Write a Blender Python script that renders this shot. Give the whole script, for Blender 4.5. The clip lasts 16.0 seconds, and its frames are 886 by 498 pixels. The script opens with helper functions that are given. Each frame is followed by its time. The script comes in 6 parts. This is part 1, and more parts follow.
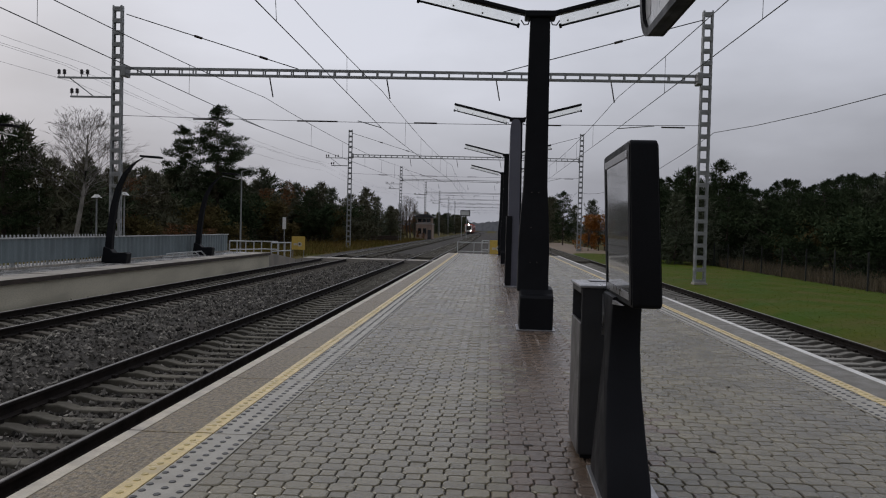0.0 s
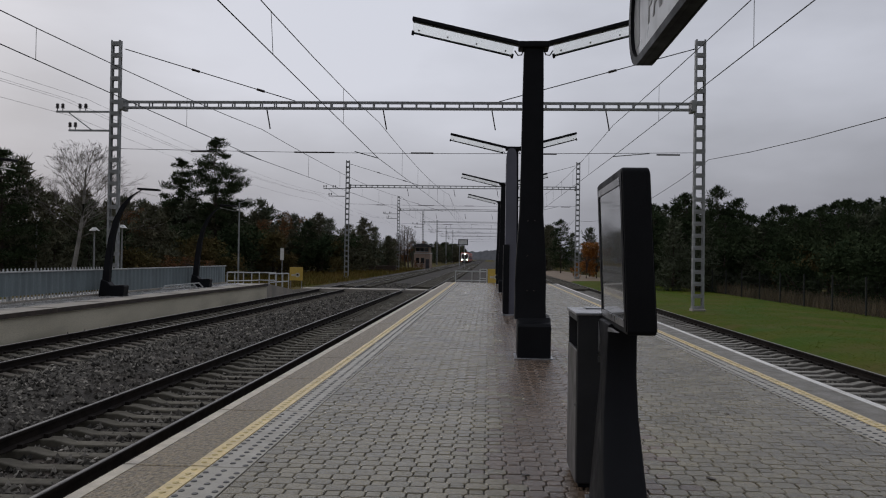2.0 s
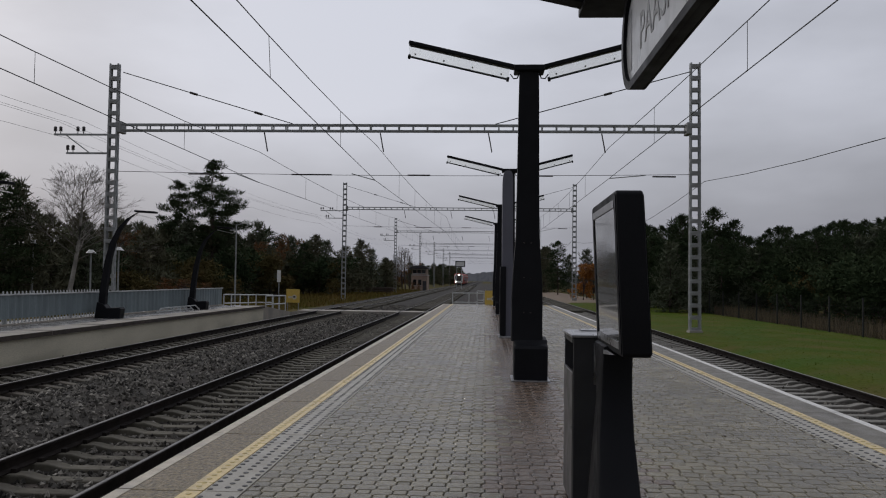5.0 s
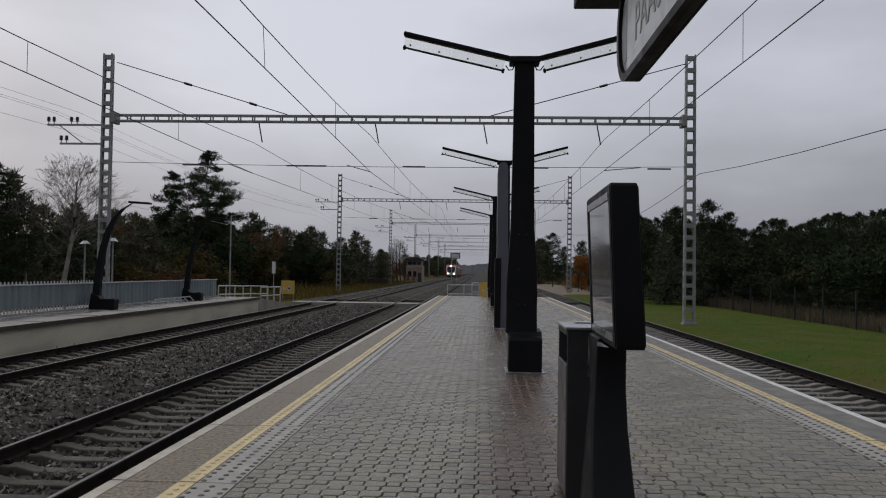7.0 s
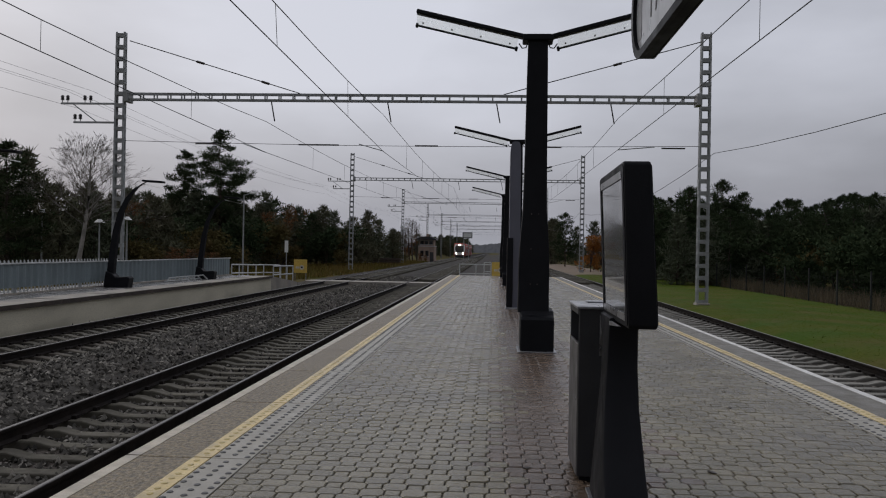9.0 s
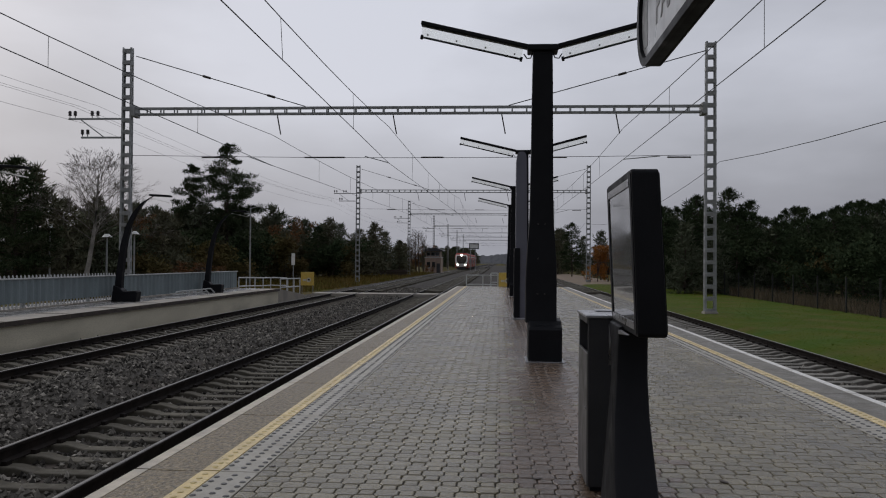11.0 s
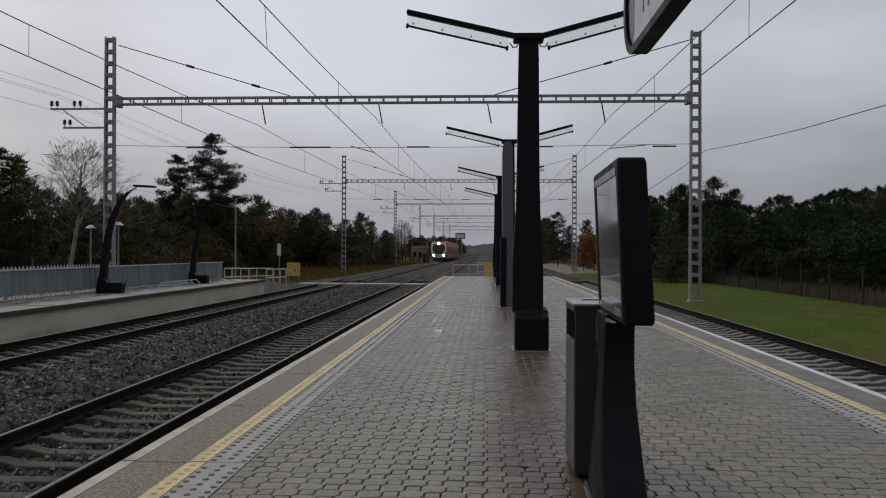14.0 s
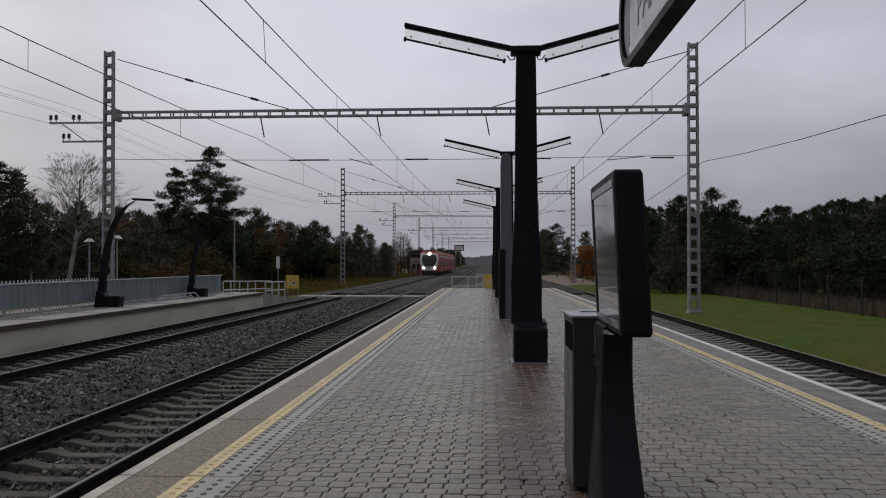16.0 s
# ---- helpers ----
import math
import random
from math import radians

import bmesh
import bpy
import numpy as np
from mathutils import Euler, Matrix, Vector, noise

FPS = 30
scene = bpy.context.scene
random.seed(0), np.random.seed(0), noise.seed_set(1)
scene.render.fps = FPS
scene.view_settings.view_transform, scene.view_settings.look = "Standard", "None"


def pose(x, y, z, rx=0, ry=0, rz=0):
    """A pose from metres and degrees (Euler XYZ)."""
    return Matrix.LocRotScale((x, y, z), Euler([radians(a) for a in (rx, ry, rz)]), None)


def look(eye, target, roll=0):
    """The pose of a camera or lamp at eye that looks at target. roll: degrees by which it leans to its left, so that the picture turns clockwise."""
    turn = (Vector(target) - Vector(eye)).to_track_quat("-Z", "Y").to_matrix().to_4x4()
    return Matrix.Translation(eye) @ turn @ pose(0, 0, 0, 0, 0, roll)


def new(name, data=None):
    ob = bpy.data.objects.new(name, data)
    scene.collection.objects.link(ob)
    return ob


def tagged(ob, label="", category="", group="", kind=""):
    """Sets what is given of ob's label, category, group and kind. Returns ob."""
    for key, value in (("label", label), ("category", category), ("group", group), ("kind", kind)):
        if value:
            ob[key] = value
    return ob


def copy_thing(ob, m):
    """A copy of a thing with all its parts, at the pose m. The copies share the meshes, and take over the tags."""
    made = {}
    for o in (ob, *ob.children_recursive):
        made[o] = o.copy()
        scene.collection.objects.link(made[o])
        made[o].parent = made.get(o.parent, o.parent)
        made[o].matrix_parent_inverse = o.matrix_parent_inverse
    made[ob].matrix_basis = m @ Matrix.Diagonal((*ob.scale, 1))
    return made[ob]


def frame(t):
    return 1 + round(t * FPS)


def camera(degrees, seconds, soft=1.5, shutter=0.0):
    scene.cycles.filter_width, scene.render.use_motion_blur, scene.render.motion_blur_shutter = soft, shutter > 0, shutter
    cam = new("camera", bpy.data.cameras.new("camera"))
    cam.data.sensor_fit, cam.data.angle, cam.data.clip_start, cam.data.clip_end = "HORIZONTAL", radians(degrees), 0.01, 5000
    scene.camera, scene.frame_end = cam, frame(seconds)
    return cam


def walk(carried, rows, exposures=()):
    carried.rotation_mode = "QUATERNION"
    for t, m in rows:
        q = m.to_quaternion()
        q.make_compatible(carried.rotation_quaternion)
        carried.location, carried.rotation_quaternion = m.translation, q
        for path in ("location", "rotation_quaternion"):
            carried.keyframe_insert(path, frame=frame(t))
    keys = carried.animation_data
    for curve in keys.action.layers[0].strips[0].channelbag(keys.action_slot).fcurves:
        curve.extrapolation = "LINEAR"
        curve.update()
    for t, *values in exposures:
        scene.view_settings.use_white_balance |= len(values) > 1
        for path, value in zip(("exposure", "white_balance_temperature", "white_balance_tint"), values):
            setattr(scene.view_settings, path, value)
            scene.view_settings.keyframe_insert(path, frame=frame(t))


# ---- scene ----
# z = 0 is the top of the island platform, y runs along the tracks
cam = camera(58.1, 16.0, soft=1.1)
PATH = [
    (0, -0.029, 0.005, 1.552, 3.37, -1.49, 1.47),
    (0.5, -0.024, -0.000, 1.554, 3.44, -0.44, 1.26),
    (1, -0.014, -0.003, 1.554, 2.97, 0.55, 0.94),
    (1.5, -0.008, -0.001, 1.554, 3.23, 1.14, 0.76),
    (2, -0.007, -0.005, 1.551, 3.28, 0.61, 0.85),
    (2.5, -0.005, -0.001, 1.554, 3.22, 1.08, 0.73),
    (3, -0.003, -0.004, 1.551, 2.75, 1.30, 0.36),
    (3.5, -0.004, -0.009, 1.550, 3.10, 1.30, 0.42),
    (4, 0.002, -0.021, 1.551, 3.59, 1.76, 0.29),
    (4.2, 0.003, -0.023, 1.555, 3.22, 2.38, 0.56),
    (6.3, 0.005, -0.010, 1.557, 3.05, 1.75, 0.95),
    (6.5, 0.005, -0.009, 1.560, 2.93, 1.95, 0.96),
    (7, 0.010, -0.008, 1.558, 2.74, 1.58, 0.87),
    (7.5, 0.010, -0.003, 1.559, 3.01, 1.79, 0.81),
    (8, 0.014, -0.007, 1.557, 3.03, 2.03, 0.77),
    (8.5, 0.013, -0.019, 1.556, 3.09, 1.54, 1.00),
    (9, 0.010, -0.008, 1.552, 3.59, 0.10, 1.06),
    (9.2, 0.011, -0.000, 1.551, 3.66, 0.17, 1.50),
    (11.3, 0.001, 0.004, 1.545, 4.09, 0.92, 0.43),
    (11.5, -0.001, 0.013, 1.546, 4.26, 0.35, 0.59),
    (12, -0.006, 0.021, 1.547, 4.11, 1.74, 0.22),
    (12.5, -0.002, 0.017, 1.544, 2.82, 1.35, 0.31),
    (13, 0.001, 0.018, 1.544, 2.55, 0.78, 0.43),
    (13.5, -0.002, 0.018, 1.539, 2.77, 0.19, 0.17),
    (14, -0.002, 0.012, 1.541, 3.08, 0.18, 0.23),
    (14.5, 0.004, 0.010, 1.543, 3.30, 0.74, 0.02),
    (15, 0.009, 0.003, 1.541, 3.08, 0.87, -0.21),
    (15.5, 0.003, 0.005, 1.544, 3.25, 1.08, 0.15),
    (16, 0.007, 0.007, 1.544, 3.01, 1.04, -0.02),
]
walk(cam, [(t, Matrix.Translation((x, y, z)) @ pose(0, 0, 0, 90 + pitch, 0, yaw) @ pose(0, 0, 0, 0, 0, roll))
           for t, x, y, z, yaw, pitch, roll in PATH],
     exposures=[(0, 0.08, 6500, 10), (1.5, 0.0, 6500, 10), (16, 0.0, 6500, 10)])

RAIL_Z = -0.55            # top of the rails
TRACK_X = (-9.97, -4.67, 6.48)
EDGE_L, EDGE_R = -2.66, 4.32
PLATFORM_END = 50.5
PILLAR_Y = (12.75, 24.6, 36.2, 47.8)
GANTRY_Y = (35.0, 89.0, 143.0, 197.0, 251.0, 305.0, 359.0)

# ---- world and light ----
world = bpy.data.worlds.new("overcast_sky")
scene.world = world
world.use_nodes = True
wt = world.node_tree
wt.nodes.clear()
w_out = wt.nodes.new("ShaderNodeOutputWorld")
w_bg = wt.nodes.new("ShaderNodeBackground")
w_sky = wt.nodes.new("ShaderNodeTexSky")
w_sky.sky_type, w_sky.sun_disc = "NISHITA", False
w_sky.sun_elevation, w_sky.sun_rotation = radians(28), radians(-50)
w_sky.air_density, w_sky.dust_density = 2.0, 4.0
w_coord = wt.nodes.new("ShaderNodeTexCoord")
w_map = wt.nodes.new("ShaderNodeMapping")
w_map.inputs["Scale"].default_value = (1.0, 1.0, 2.6)
w_noise = wt.nodes.new("ShaderNodeTexNoise")
w_noise.inputs["Scale"].default_value = 1.7
w_noise.inputs["Detail"].default_value = 6.0
w_noise.inputs["Roughness"].default_value = 0.48
w_ramp = wt.nodes.new("ShaderNodeValToRGB")
w_ramp.color_ramp.elements[0].position, w_ramp.color_ramp.elements[0].color = 0.30, (3.2, 3.3, 3.78, 1)
w_ramp.color_ramp.elements[1].position, w_ramp.color_ramp.elements[1].color = 0.70, (7.2, 7.42, 8.4, 1)
w_mix = wt.nodes.new("ShaderNodeMix")
w_mix.data_type = "RGBA"
w_mix.inputs["Factor"].default_value = 0.94
wt.links.new(w_coord.outputs["Generated"], w_map.inputs["Vector"])
wt.links.new(w_map.outputs["Vector"], w_noise.inputs["Vector"])
w_dot = wt.nodes.new("ShaderNodeVectorMath")
w_dot.operation = "DOT_PRODUCT"
w_dot.inputs[1].default_value = (-0.18, 0.45, 0.95)
w_add = wt.nodes.new("ShaderNodeMath")
wt.links.new(w_coord.outputs["Generated"], w_dot.inputs[0])
w_mul = wt.nodes.new("ShaderNodeMath")
w_mul.operation = "MULTIPLY_ADD"
w_mul.inputs[1].default_value, w_mul.inputs[2].default_value = 0.85, -0.56
wt.links.new(w_noise.outputs["Fac"], w_mul.inputs[0])
wt.links.new(w_mul.outputs["Value"], w_add.inputs[0])
wt.links.new(w_dot.outputs["Value"], w_add.inputs[1])
wt.links.new(w_add.outputs["Value"], w_ramp.inputs["Fac"])
wt.links.new(w_sky.outputs["Color"], w_mix.inputs["A"])
wt.links.new(w_ramp.outputs["Color"], w_mix.inputs["B"])
wt.links.new(w_mix.outputs["Result"], w_bg.inputs["Color"])
w_bg.inputs["Strength"].default_value = 0.09
wt.links.new(w_bg.outputs["Background"], w_out.inputs["Surface"])

sun = new("sun", bpy.data.lights.new("sun", "SUN"))
sun.data.energy, sun.data.angle, sun.data.color = 0.5, radians(25), (1.0, 0.97, 0.93)
sun.matrix_world = look((-30, 25, 28), (0, 0, 0))


# ---- materials ----
def mat(name, base, rough=0.7, metal=0.0, second=None, scale=6.0, fine=60.0, bump=0.15, island=0.0, obj=0.0,
        spec=0.5, rough_var=0.12, stain=None, stain_scale=0.7, stain_amount=0.0, stretch=(1, 1, 1), emit=0.0, coat=0.0):
    """A procedural surface: two colours mixed by noise at two scales, optional stains, uneven gloss and fine relief."""
    m = bpy.data.materials.new(name)
    m.use_nodes = True
    nt = m.node_tree
    b = nt.nodes["Principled BSDF"]
    tc = nt.nodes.new("ShaderNodeTexCoord")
    mp = nt.nodes.new("ShaderNodeMapping")
    mp.inputs["Scale"].default_value = stretch
    nt.links.new(tc.outputs["Object"], mp.inputs["Vector"])

    def noise_node(sc, detail=4.0):
        n = nt.nodes.new("ShaderNodeTexNoise")
        n.inputs["Scale"].default_value, n.inputs["Detail"].default_value = sc, detail
        nt.links.new(mp.outputs["Vector"], n.inputs["Vector"])
        return n.outputs["Fac"]

    def blend(fac, a, c):
        x = nt.nodes.new("ShaderNodeMix")
        x.data_type = "RGBA"
        for sock, val in ((x.inputs["Factor"], fac), (x.inputs["A"], a), (x.inputs["B"], c)):
            if isinstance(val, bpy.types.NodeSocket):
                nt.links.new(val, sock)
            elif isinstance(val, tuple):
                sock.default_value = (*val[:3], 1)
            else:
                sock.default_value = val
        return x.outputs["Result"]

    def spread(val, lo, hi, a=0.0, c=1.0):
        r = nt.nodes.new("ShaderNodeMapRange")
        r.inputs["From Min"].default_value, r.inputs["From Max"].default_value = lo, hi
        r.inputs["To Min"].default_value, r.inputs["To Max"].default_value = a, c
        nt.links.new(val, r.inputs["Value"])
        return r.outputs["Result"]

    second = second or tuple(c * 0.72 for c in base)
    col = blend(spread(noise_node(scale), 0.35, 0.65), base, second)
    f = noise_node(fine, 2.0)
    grey = tuple(c * 0.6 for c in base)
    col = blend(spread(f, 0.45, 0.75, 0.0, 0.6), col, grey)
    if stain:
        col = blend(spread(noise_node(stain_scale, 5.0), 0.5, 0.68, 0.0, stain_amount), col, stain)
    if island or obj:
        if island:
            g = nt.nodes.new("ShaderNodeNewGeometry")
            rnd, amt = g.outputs["Random Per Island"], island
        else:
            g = nt.nodes.new("ShaderNodeObjectInfo")
            rnd, amt = g.outputs["Random"], obj
        hsv = nt.nodes.new("ShaderNodeHueSaturation")
        nt.links.new(spread(rnd, 0, 1, 1 - amt, 1 + amt), hsv.inputs["Value"])
        nt.links.new(col, hsv.inputs["Color"])
        col = hsv.outputs["Color"]
    nt.links.new(col, b.inputs["Base Color"])
    nt.links.new(spread(noise_node(scale * 1.7, 3.0), 0.3, 0.7, max(0.03, rough - rough_var), min(1, rough + rough_var)), b.inputs["Roughness"])
    b.inputs["Metallic"].default_value = metal
    b.inputs["Specular IOR Level"].default_value = spec
    b.inputs["Coat Weight"].default_value = coat
    if bump:
        bp = nt.nodes.new("ShaderNodeBump")
        bp.inputs["Strength"].default_value, bp.inputs["Distance"].default_value = bump, 0.02
        nt.links.new(f, bp.inputs["Height"])
        nt.links.new(bp.outputs["Normal"], b.inputs["Normal"])
    if emit:
        b.inputs["Emission Color"].default_value = (*base, 1)
        b.inputs["Emission Strength"].default_value = emit
    return m


M_PAVER = mat("concrete_paver", (0.175, 0.146, 0.078), 0.22, second=(0.118, 0.098, 0.053), scale=1.1, fine=90, bump=0.25, island=0.20, rough_var=0.13, spec=0.70,
              stain=(0.110, 0.097, 0.074), stain_scale=0.45, stain_amount=0.5)
M_PAVER_ONE = mat("concrete_paver_single", (0.175, 0.146, 0.078), 0.22, second=(0.118, 0.098, 0.053), scale=1.1, fine=90, bump=0.25, obj=0.20, rough_var=0.13, spec=0.70)
M_PAVER_BROWN = mat("brown_paver", (0.150, 0.104, 0.070), 0.15, second=(0.104, 0.073, 0.050), scale=1.1, fine=90, bump=0.25, island=0.14,
                    stain=(0.14, 0.115, 0.10), stain_scale=0.6, stain_amount=0.5)
M_JOINT = mat("joint_sand", (0.05, 0.045, 0.042), 0.85, scale=9, fine=120, spec=0.12)
M_SLAB = mat("exposed_aggregate_slab", (0.25, 0.192, 0.104), 0.42, second=(0.066, 0.050, 0.028), scale=22, fine=34, bump=0.9,
             stain=(0.12, 0.09, 0.06), stain_scale=0.8, stain_amount=0.35, spec=0.35)
M_SLAB_R = mat("grey_edge_slab", (0.20, 0.186, 0.155), 0.5, second=(0.15, 0.138, 0.115), scale=3, fine=55, bump=0.5, spec=0.25)
M_WHITE_LINE = mat("white_line_paint", (0.56, 0.50, 0.39), 0.4, second=(0.43, 0.38, 0.29), scale=5, fine=70, stain=(0.30, 0.27, 0.23), stain_scale=2.5, stain_amount=0.6, spec=0.3)
M_BRIGHT_LINE = mat("fresh_white_line_paint", (0.76, 0.74, 0.69), 0.4, second=(0.64, 0.62, 0.57), scale=5, fine=70, stain=(0.45, 0.42, 0.37), stain_scale=2.5, stain_amount=0.5, spec=0.4)
M_YELLOW_LINE = mat("yellow_line_paint", (0.74, 0.57, 0.25), 0.35, second=(0.62, 0.48, 0.23), scale=5, fine=60, stain=(0.33, 0.27, 0.17), stain_scale=3, stain_amount=0.6, spec=0.3)
M_TACTILE = mat("tactile_slab", (0.35, 0.324, 0.264), 0.40, second=(0.27, 0.249, 0.203), scale=4, fine=80)
M_YELLOW_STUD = mat("worn_yellow_stud", (0.58, 0.44, 0.16), 0.4, scale=20, fine=90)
M_TACTILE_DOT = mat("tactile_stud", (0.062, 0.060, 0.056), 0.5, scale=20, fine=90)
M_CONCRETE = mat("cast_concrete", (0.36, 0.325, 0.27), 0.75, second=(0.29, 0.27, 0.245), scale=1.2, fine=40, stain=(0.2, 0.185, 0.165), stain_scale=0.6, stain_amount=0.5, stretch=(1, 1, 0.5), spec=0.2)
M_SLEEPER = mat("concrete_sleeper", (0.128, 0.117, 0.092), 0.8, second=(0.070, 0.063, 0.049), scale=5, fine=60, obj=0.22, stain=(0.095, 0.080, 0.067), stain_scale=1.6, stain_amount=0.6, spec=0.12)
# the side track's sleepers take a paler colour than the others
M_SLEEPER_SIDE = mat("pale_concrete_sleeper", (0.26, 0.25, 0.22), 0.8, second=(0.17, 0.16, 0.14), scale=5, fine=60, obj=0.2, stain=(0.12, 0.10, 0.08), stain_scale=1.6, stain_amount=0.5, spec=0.12)
M_SLEEPER_FAR = mat("concrete_sleeper_far", (0.128, 0.117, 0.092), 0.8, second=(0.070, 0.063, 0.049), scale=5, fine=60, island=0.22, spec=0.12)
M_RAIL = mat("rail_side_steel", (0.022, 0.017, 0.014), 0.85, second=(0.014, 0.011, 0.010), scale=4, fine=50, spec=0.12)
M_RAIL_TOP = mat("polished_rail_head", (0.17, 0.16, 0.15), 0.40, metal=0.85, scale=9, fine=70, bump=0.03)
M_BALLAST = mat("granite_ballast", (0.054, 0.049, 0.042), 0.75, second=(0.030, 0.027, 0.023), scale=3, fine=26, bump=1.0, stain=(0.075, 0.06, 0.05), stain_scale=0.8, stain_amount=0.6, spec=0.08)
M_STONE = mat("ballast_stone", (0.225, 0.208, 0.178), 0.75, second=(0.044, 0.040, 0.034), scale=4, fine=60, island=0.85, spec=0.12)
M_EARTH = mat("damp_earth_and_grass", (0.062, 0.064, 0.014), 0.95, second=(0.100, 0.072, 0.025), scale=0.25, fine=9, bump=0.6, stain=(0.10, 0.075, 0.045), stain_scale=0.06, stain_amount=0.5, spec=0.05)
M_GRASS = mat("mown_grass", (0.050, 0.092, 0.005), 0.95, second=(0.084, 0.092, 0.009), scale=0.5, fine=14, bump=0.8, island=0.12, spec=0.08, stain=(0.115, 0.085, 0.03), stain_scale=0.45, stain_amount=0.75)
M_BLADE = mat("grass_blade", (0.068, 0.120, 0.007), 0.95, second=(0.105, 0.120, 0.012), scale=0.35, fine=14, bump=0, island=0.15, spec=0.05)
M_WHITE = mat("white_enamel", (0.78, 0.78, 0.75), 0.4, second=(0.68, 0.68, 0.65), scale=4, fine=40, bump=0)
M_SAND = mat("sandy_gravel", (0.20, 0.145, 0.095), 0.9, second=(0.15, 0.11, 0.075), scale=0.6, fine=12, bump=0.5)
M_BLACK = mat("black_powder_coat", (0.0105, 0.0108, 0.0125), 0.5, second=(0.013, 0.0134, 0.0155), scale=3, fine=150, bump=0.05, spec=0.09)
M_GREYPOST = mat("grey_blue_powder_coat", (0.115, 0.115, 0.145), 0.5, second=(0.10, 0.10, 0.125), scale=2, fine=150, bump=0.05)
M_STEEL = mat("brushed_steel", (0.42, 0.42, 0.43), 0.35, metal=0.8, scale=6, fine=80, bump=0.05)
M_GALV = mat("galvanised_steel", (0.36, 0.37, 0.37), 0.55, metal=0.35, second=(0.27, 0.28, 0.28), scale=3, fine=30, bump=0.1, stain=(0.17, 0.15, 0.13), stain_scale=0.9, stain_amount=0.45)
M_DIFFUSER = mat("lamp_diffuser", (0.97, 0.98, 0.95), 0.3, second=(0.94, 0.95, 0.92), scale=3, fine=40, bump=0.02)
b = M_DIFFUSER.node_tree.nodes["Principled BSDF"]
b.inputs["Transmission Weight"].default_value, b.inputs["IOR"].default_value = 0.94, 1.02
M_WIRE = mat("dark_wire", (0.03, 0.03, 0.033), 0.6, scale=9, fine=50, bump=0)
M_INSUL = mat("brown_insulator", (0.03, 0.02, 0.018), 0.3, scale=9, fine=50, bump=0)


# ---- builders ----
def part(name, bm, material, parent=None, label=""):
    """Links a bmesh as one mesh object, under a thing or a part if one is given."""
    me = bpy.data.meshes.new(name)
    bm.to_mesh(me)
    bm.free()
    for m in material if isinstance(material, (list, tuple)) else (material,):
        me.materials.append(m)
    ob = new(name, me)
    if parent:
        ob.parent = parent
    if label:
        ob["label"] = label
    return ob


def empty(name, x=0, y=0, z=0, rz=0):
    ob = new(name)
    ob.empty_display_size = 0.2
    ob.matrix_basis = pose(x, y, z, 0, 0, rz)
    return ob


def smooth(ob, angle=35):
    for p in ob.data.polygons:
        p.use_smooth = True
    ob.data.set_sharp_from_angle(angle=radians(angle))
    return ob


def box(bm, x0, x1, y0, y1, z0, z1, bevel=0.0, m=None, mi=0):
    r = bmesh.ops.create_cube(bm, size=1.0)
    vs = r["verts"]
    for v in vs:
        v.co = Vector((x0 + (v.co.x + 0.5) * (x1 - x0), y0 + (v.co.y + 0.5) * (y1 - y0), z0 + (v.co.z + 0.5) * (z1 - z0)))
    if m:
        bmesh.ops.transform(bm, matrix=m, verts=vs)
    fs = {f for v in vs for f in v.link_faces}
    for f in fs:
        f.material_index = mi
    if bevel:
        es = list({e for v in vs for e in v.link_edges})
        bmesh.ops.bevel(bm, geom=es, offset=bevel, segments=2, profile=0.5, affect="EDGES", material=-1)
    return bm


def B(*a, **k):
    return box(bmesh.new(), *a, **k)


def prism(bm, pts, axis, a, b, bevel=0.0):
    """A polygon (u, v) pushed along an axis from a to b. axis x: (y, z); y: (x, z); z: (x, y)."""
    def at(u, v, w):
        return {"x": (w, u, v), "y": (u, w, v), "z": (u, v, w)}[axis]
    lo = [bm.verts.new(at(u, v, a)) for u, v in pts]
    hi = [bm.verts.new(at(u, v, b)) for u, v in pts]
    n = len(pts)
    caps = [bm.faces.new(lo), bm.faces.new(hi[::-1])]
    for i in range(n):
        bm.faces.new((lo[i], hi[i], hi[(i + 1) % n], lo[(i + 1) % n]))
    bmesh.ops.recalc_face_normals(bm, faces=bm.faces)
    if bevel:
        es = [e for f in caps for e in f.edges]
        bmesh.ops.bevel(bm, geom=es, offset=bevel, segments=2, profile=0.5, affect="EDGES")
    return bm


def tube(bm, pts, r, n=6, taper=None):
    """A round bar along points; r at the start, taper (if given) at the end."""
    pts = [Vector(p) for p in pts]
    rings = []
    for i, p in enumerate(pts):
        d = (pts[min(i + 1, len(pts) - 1)] - pts[max(i - 1, 0)]).normalized()
        s = d.cross(Vector((0, 0, 1)))
        s = s.normalized() if s.length > 1e-3 else Vector((1, 0, 0))
        u = s.cross(d)
        rr = r if taper is None else r + (taper - r) * i / (len(pts) - 1)
        rings.append([bm.verts.new(p + (s * math.cos(a) + u * math.sin(a)) * rr) for a in (2 * math.pi * k / n for k in range(n))])
    for a, c in zip(rings, rings[1:]):
        for k in range(n):
            bm.faces.new((a[k], a[(k + 1) % n], c[(k + 1) % n], c[k]))
    bm.faces.new(rings[0])
    bm.faces.new(rings[-1][::-1])
    return bm


def raw(name, verts, faces, material, parent=None, label=""):
    me = bpy.data.meshes.new(name)
    me.from_pydata([tuple(map(float, v)) for v in verts], [], [tuple(map(int, f)) for f in faces])
    me.materials.append(material)
    ob = new(name, me)
    if parent:
        ob.parent = parent
    if label:
        ob["label"] = label
    return ob


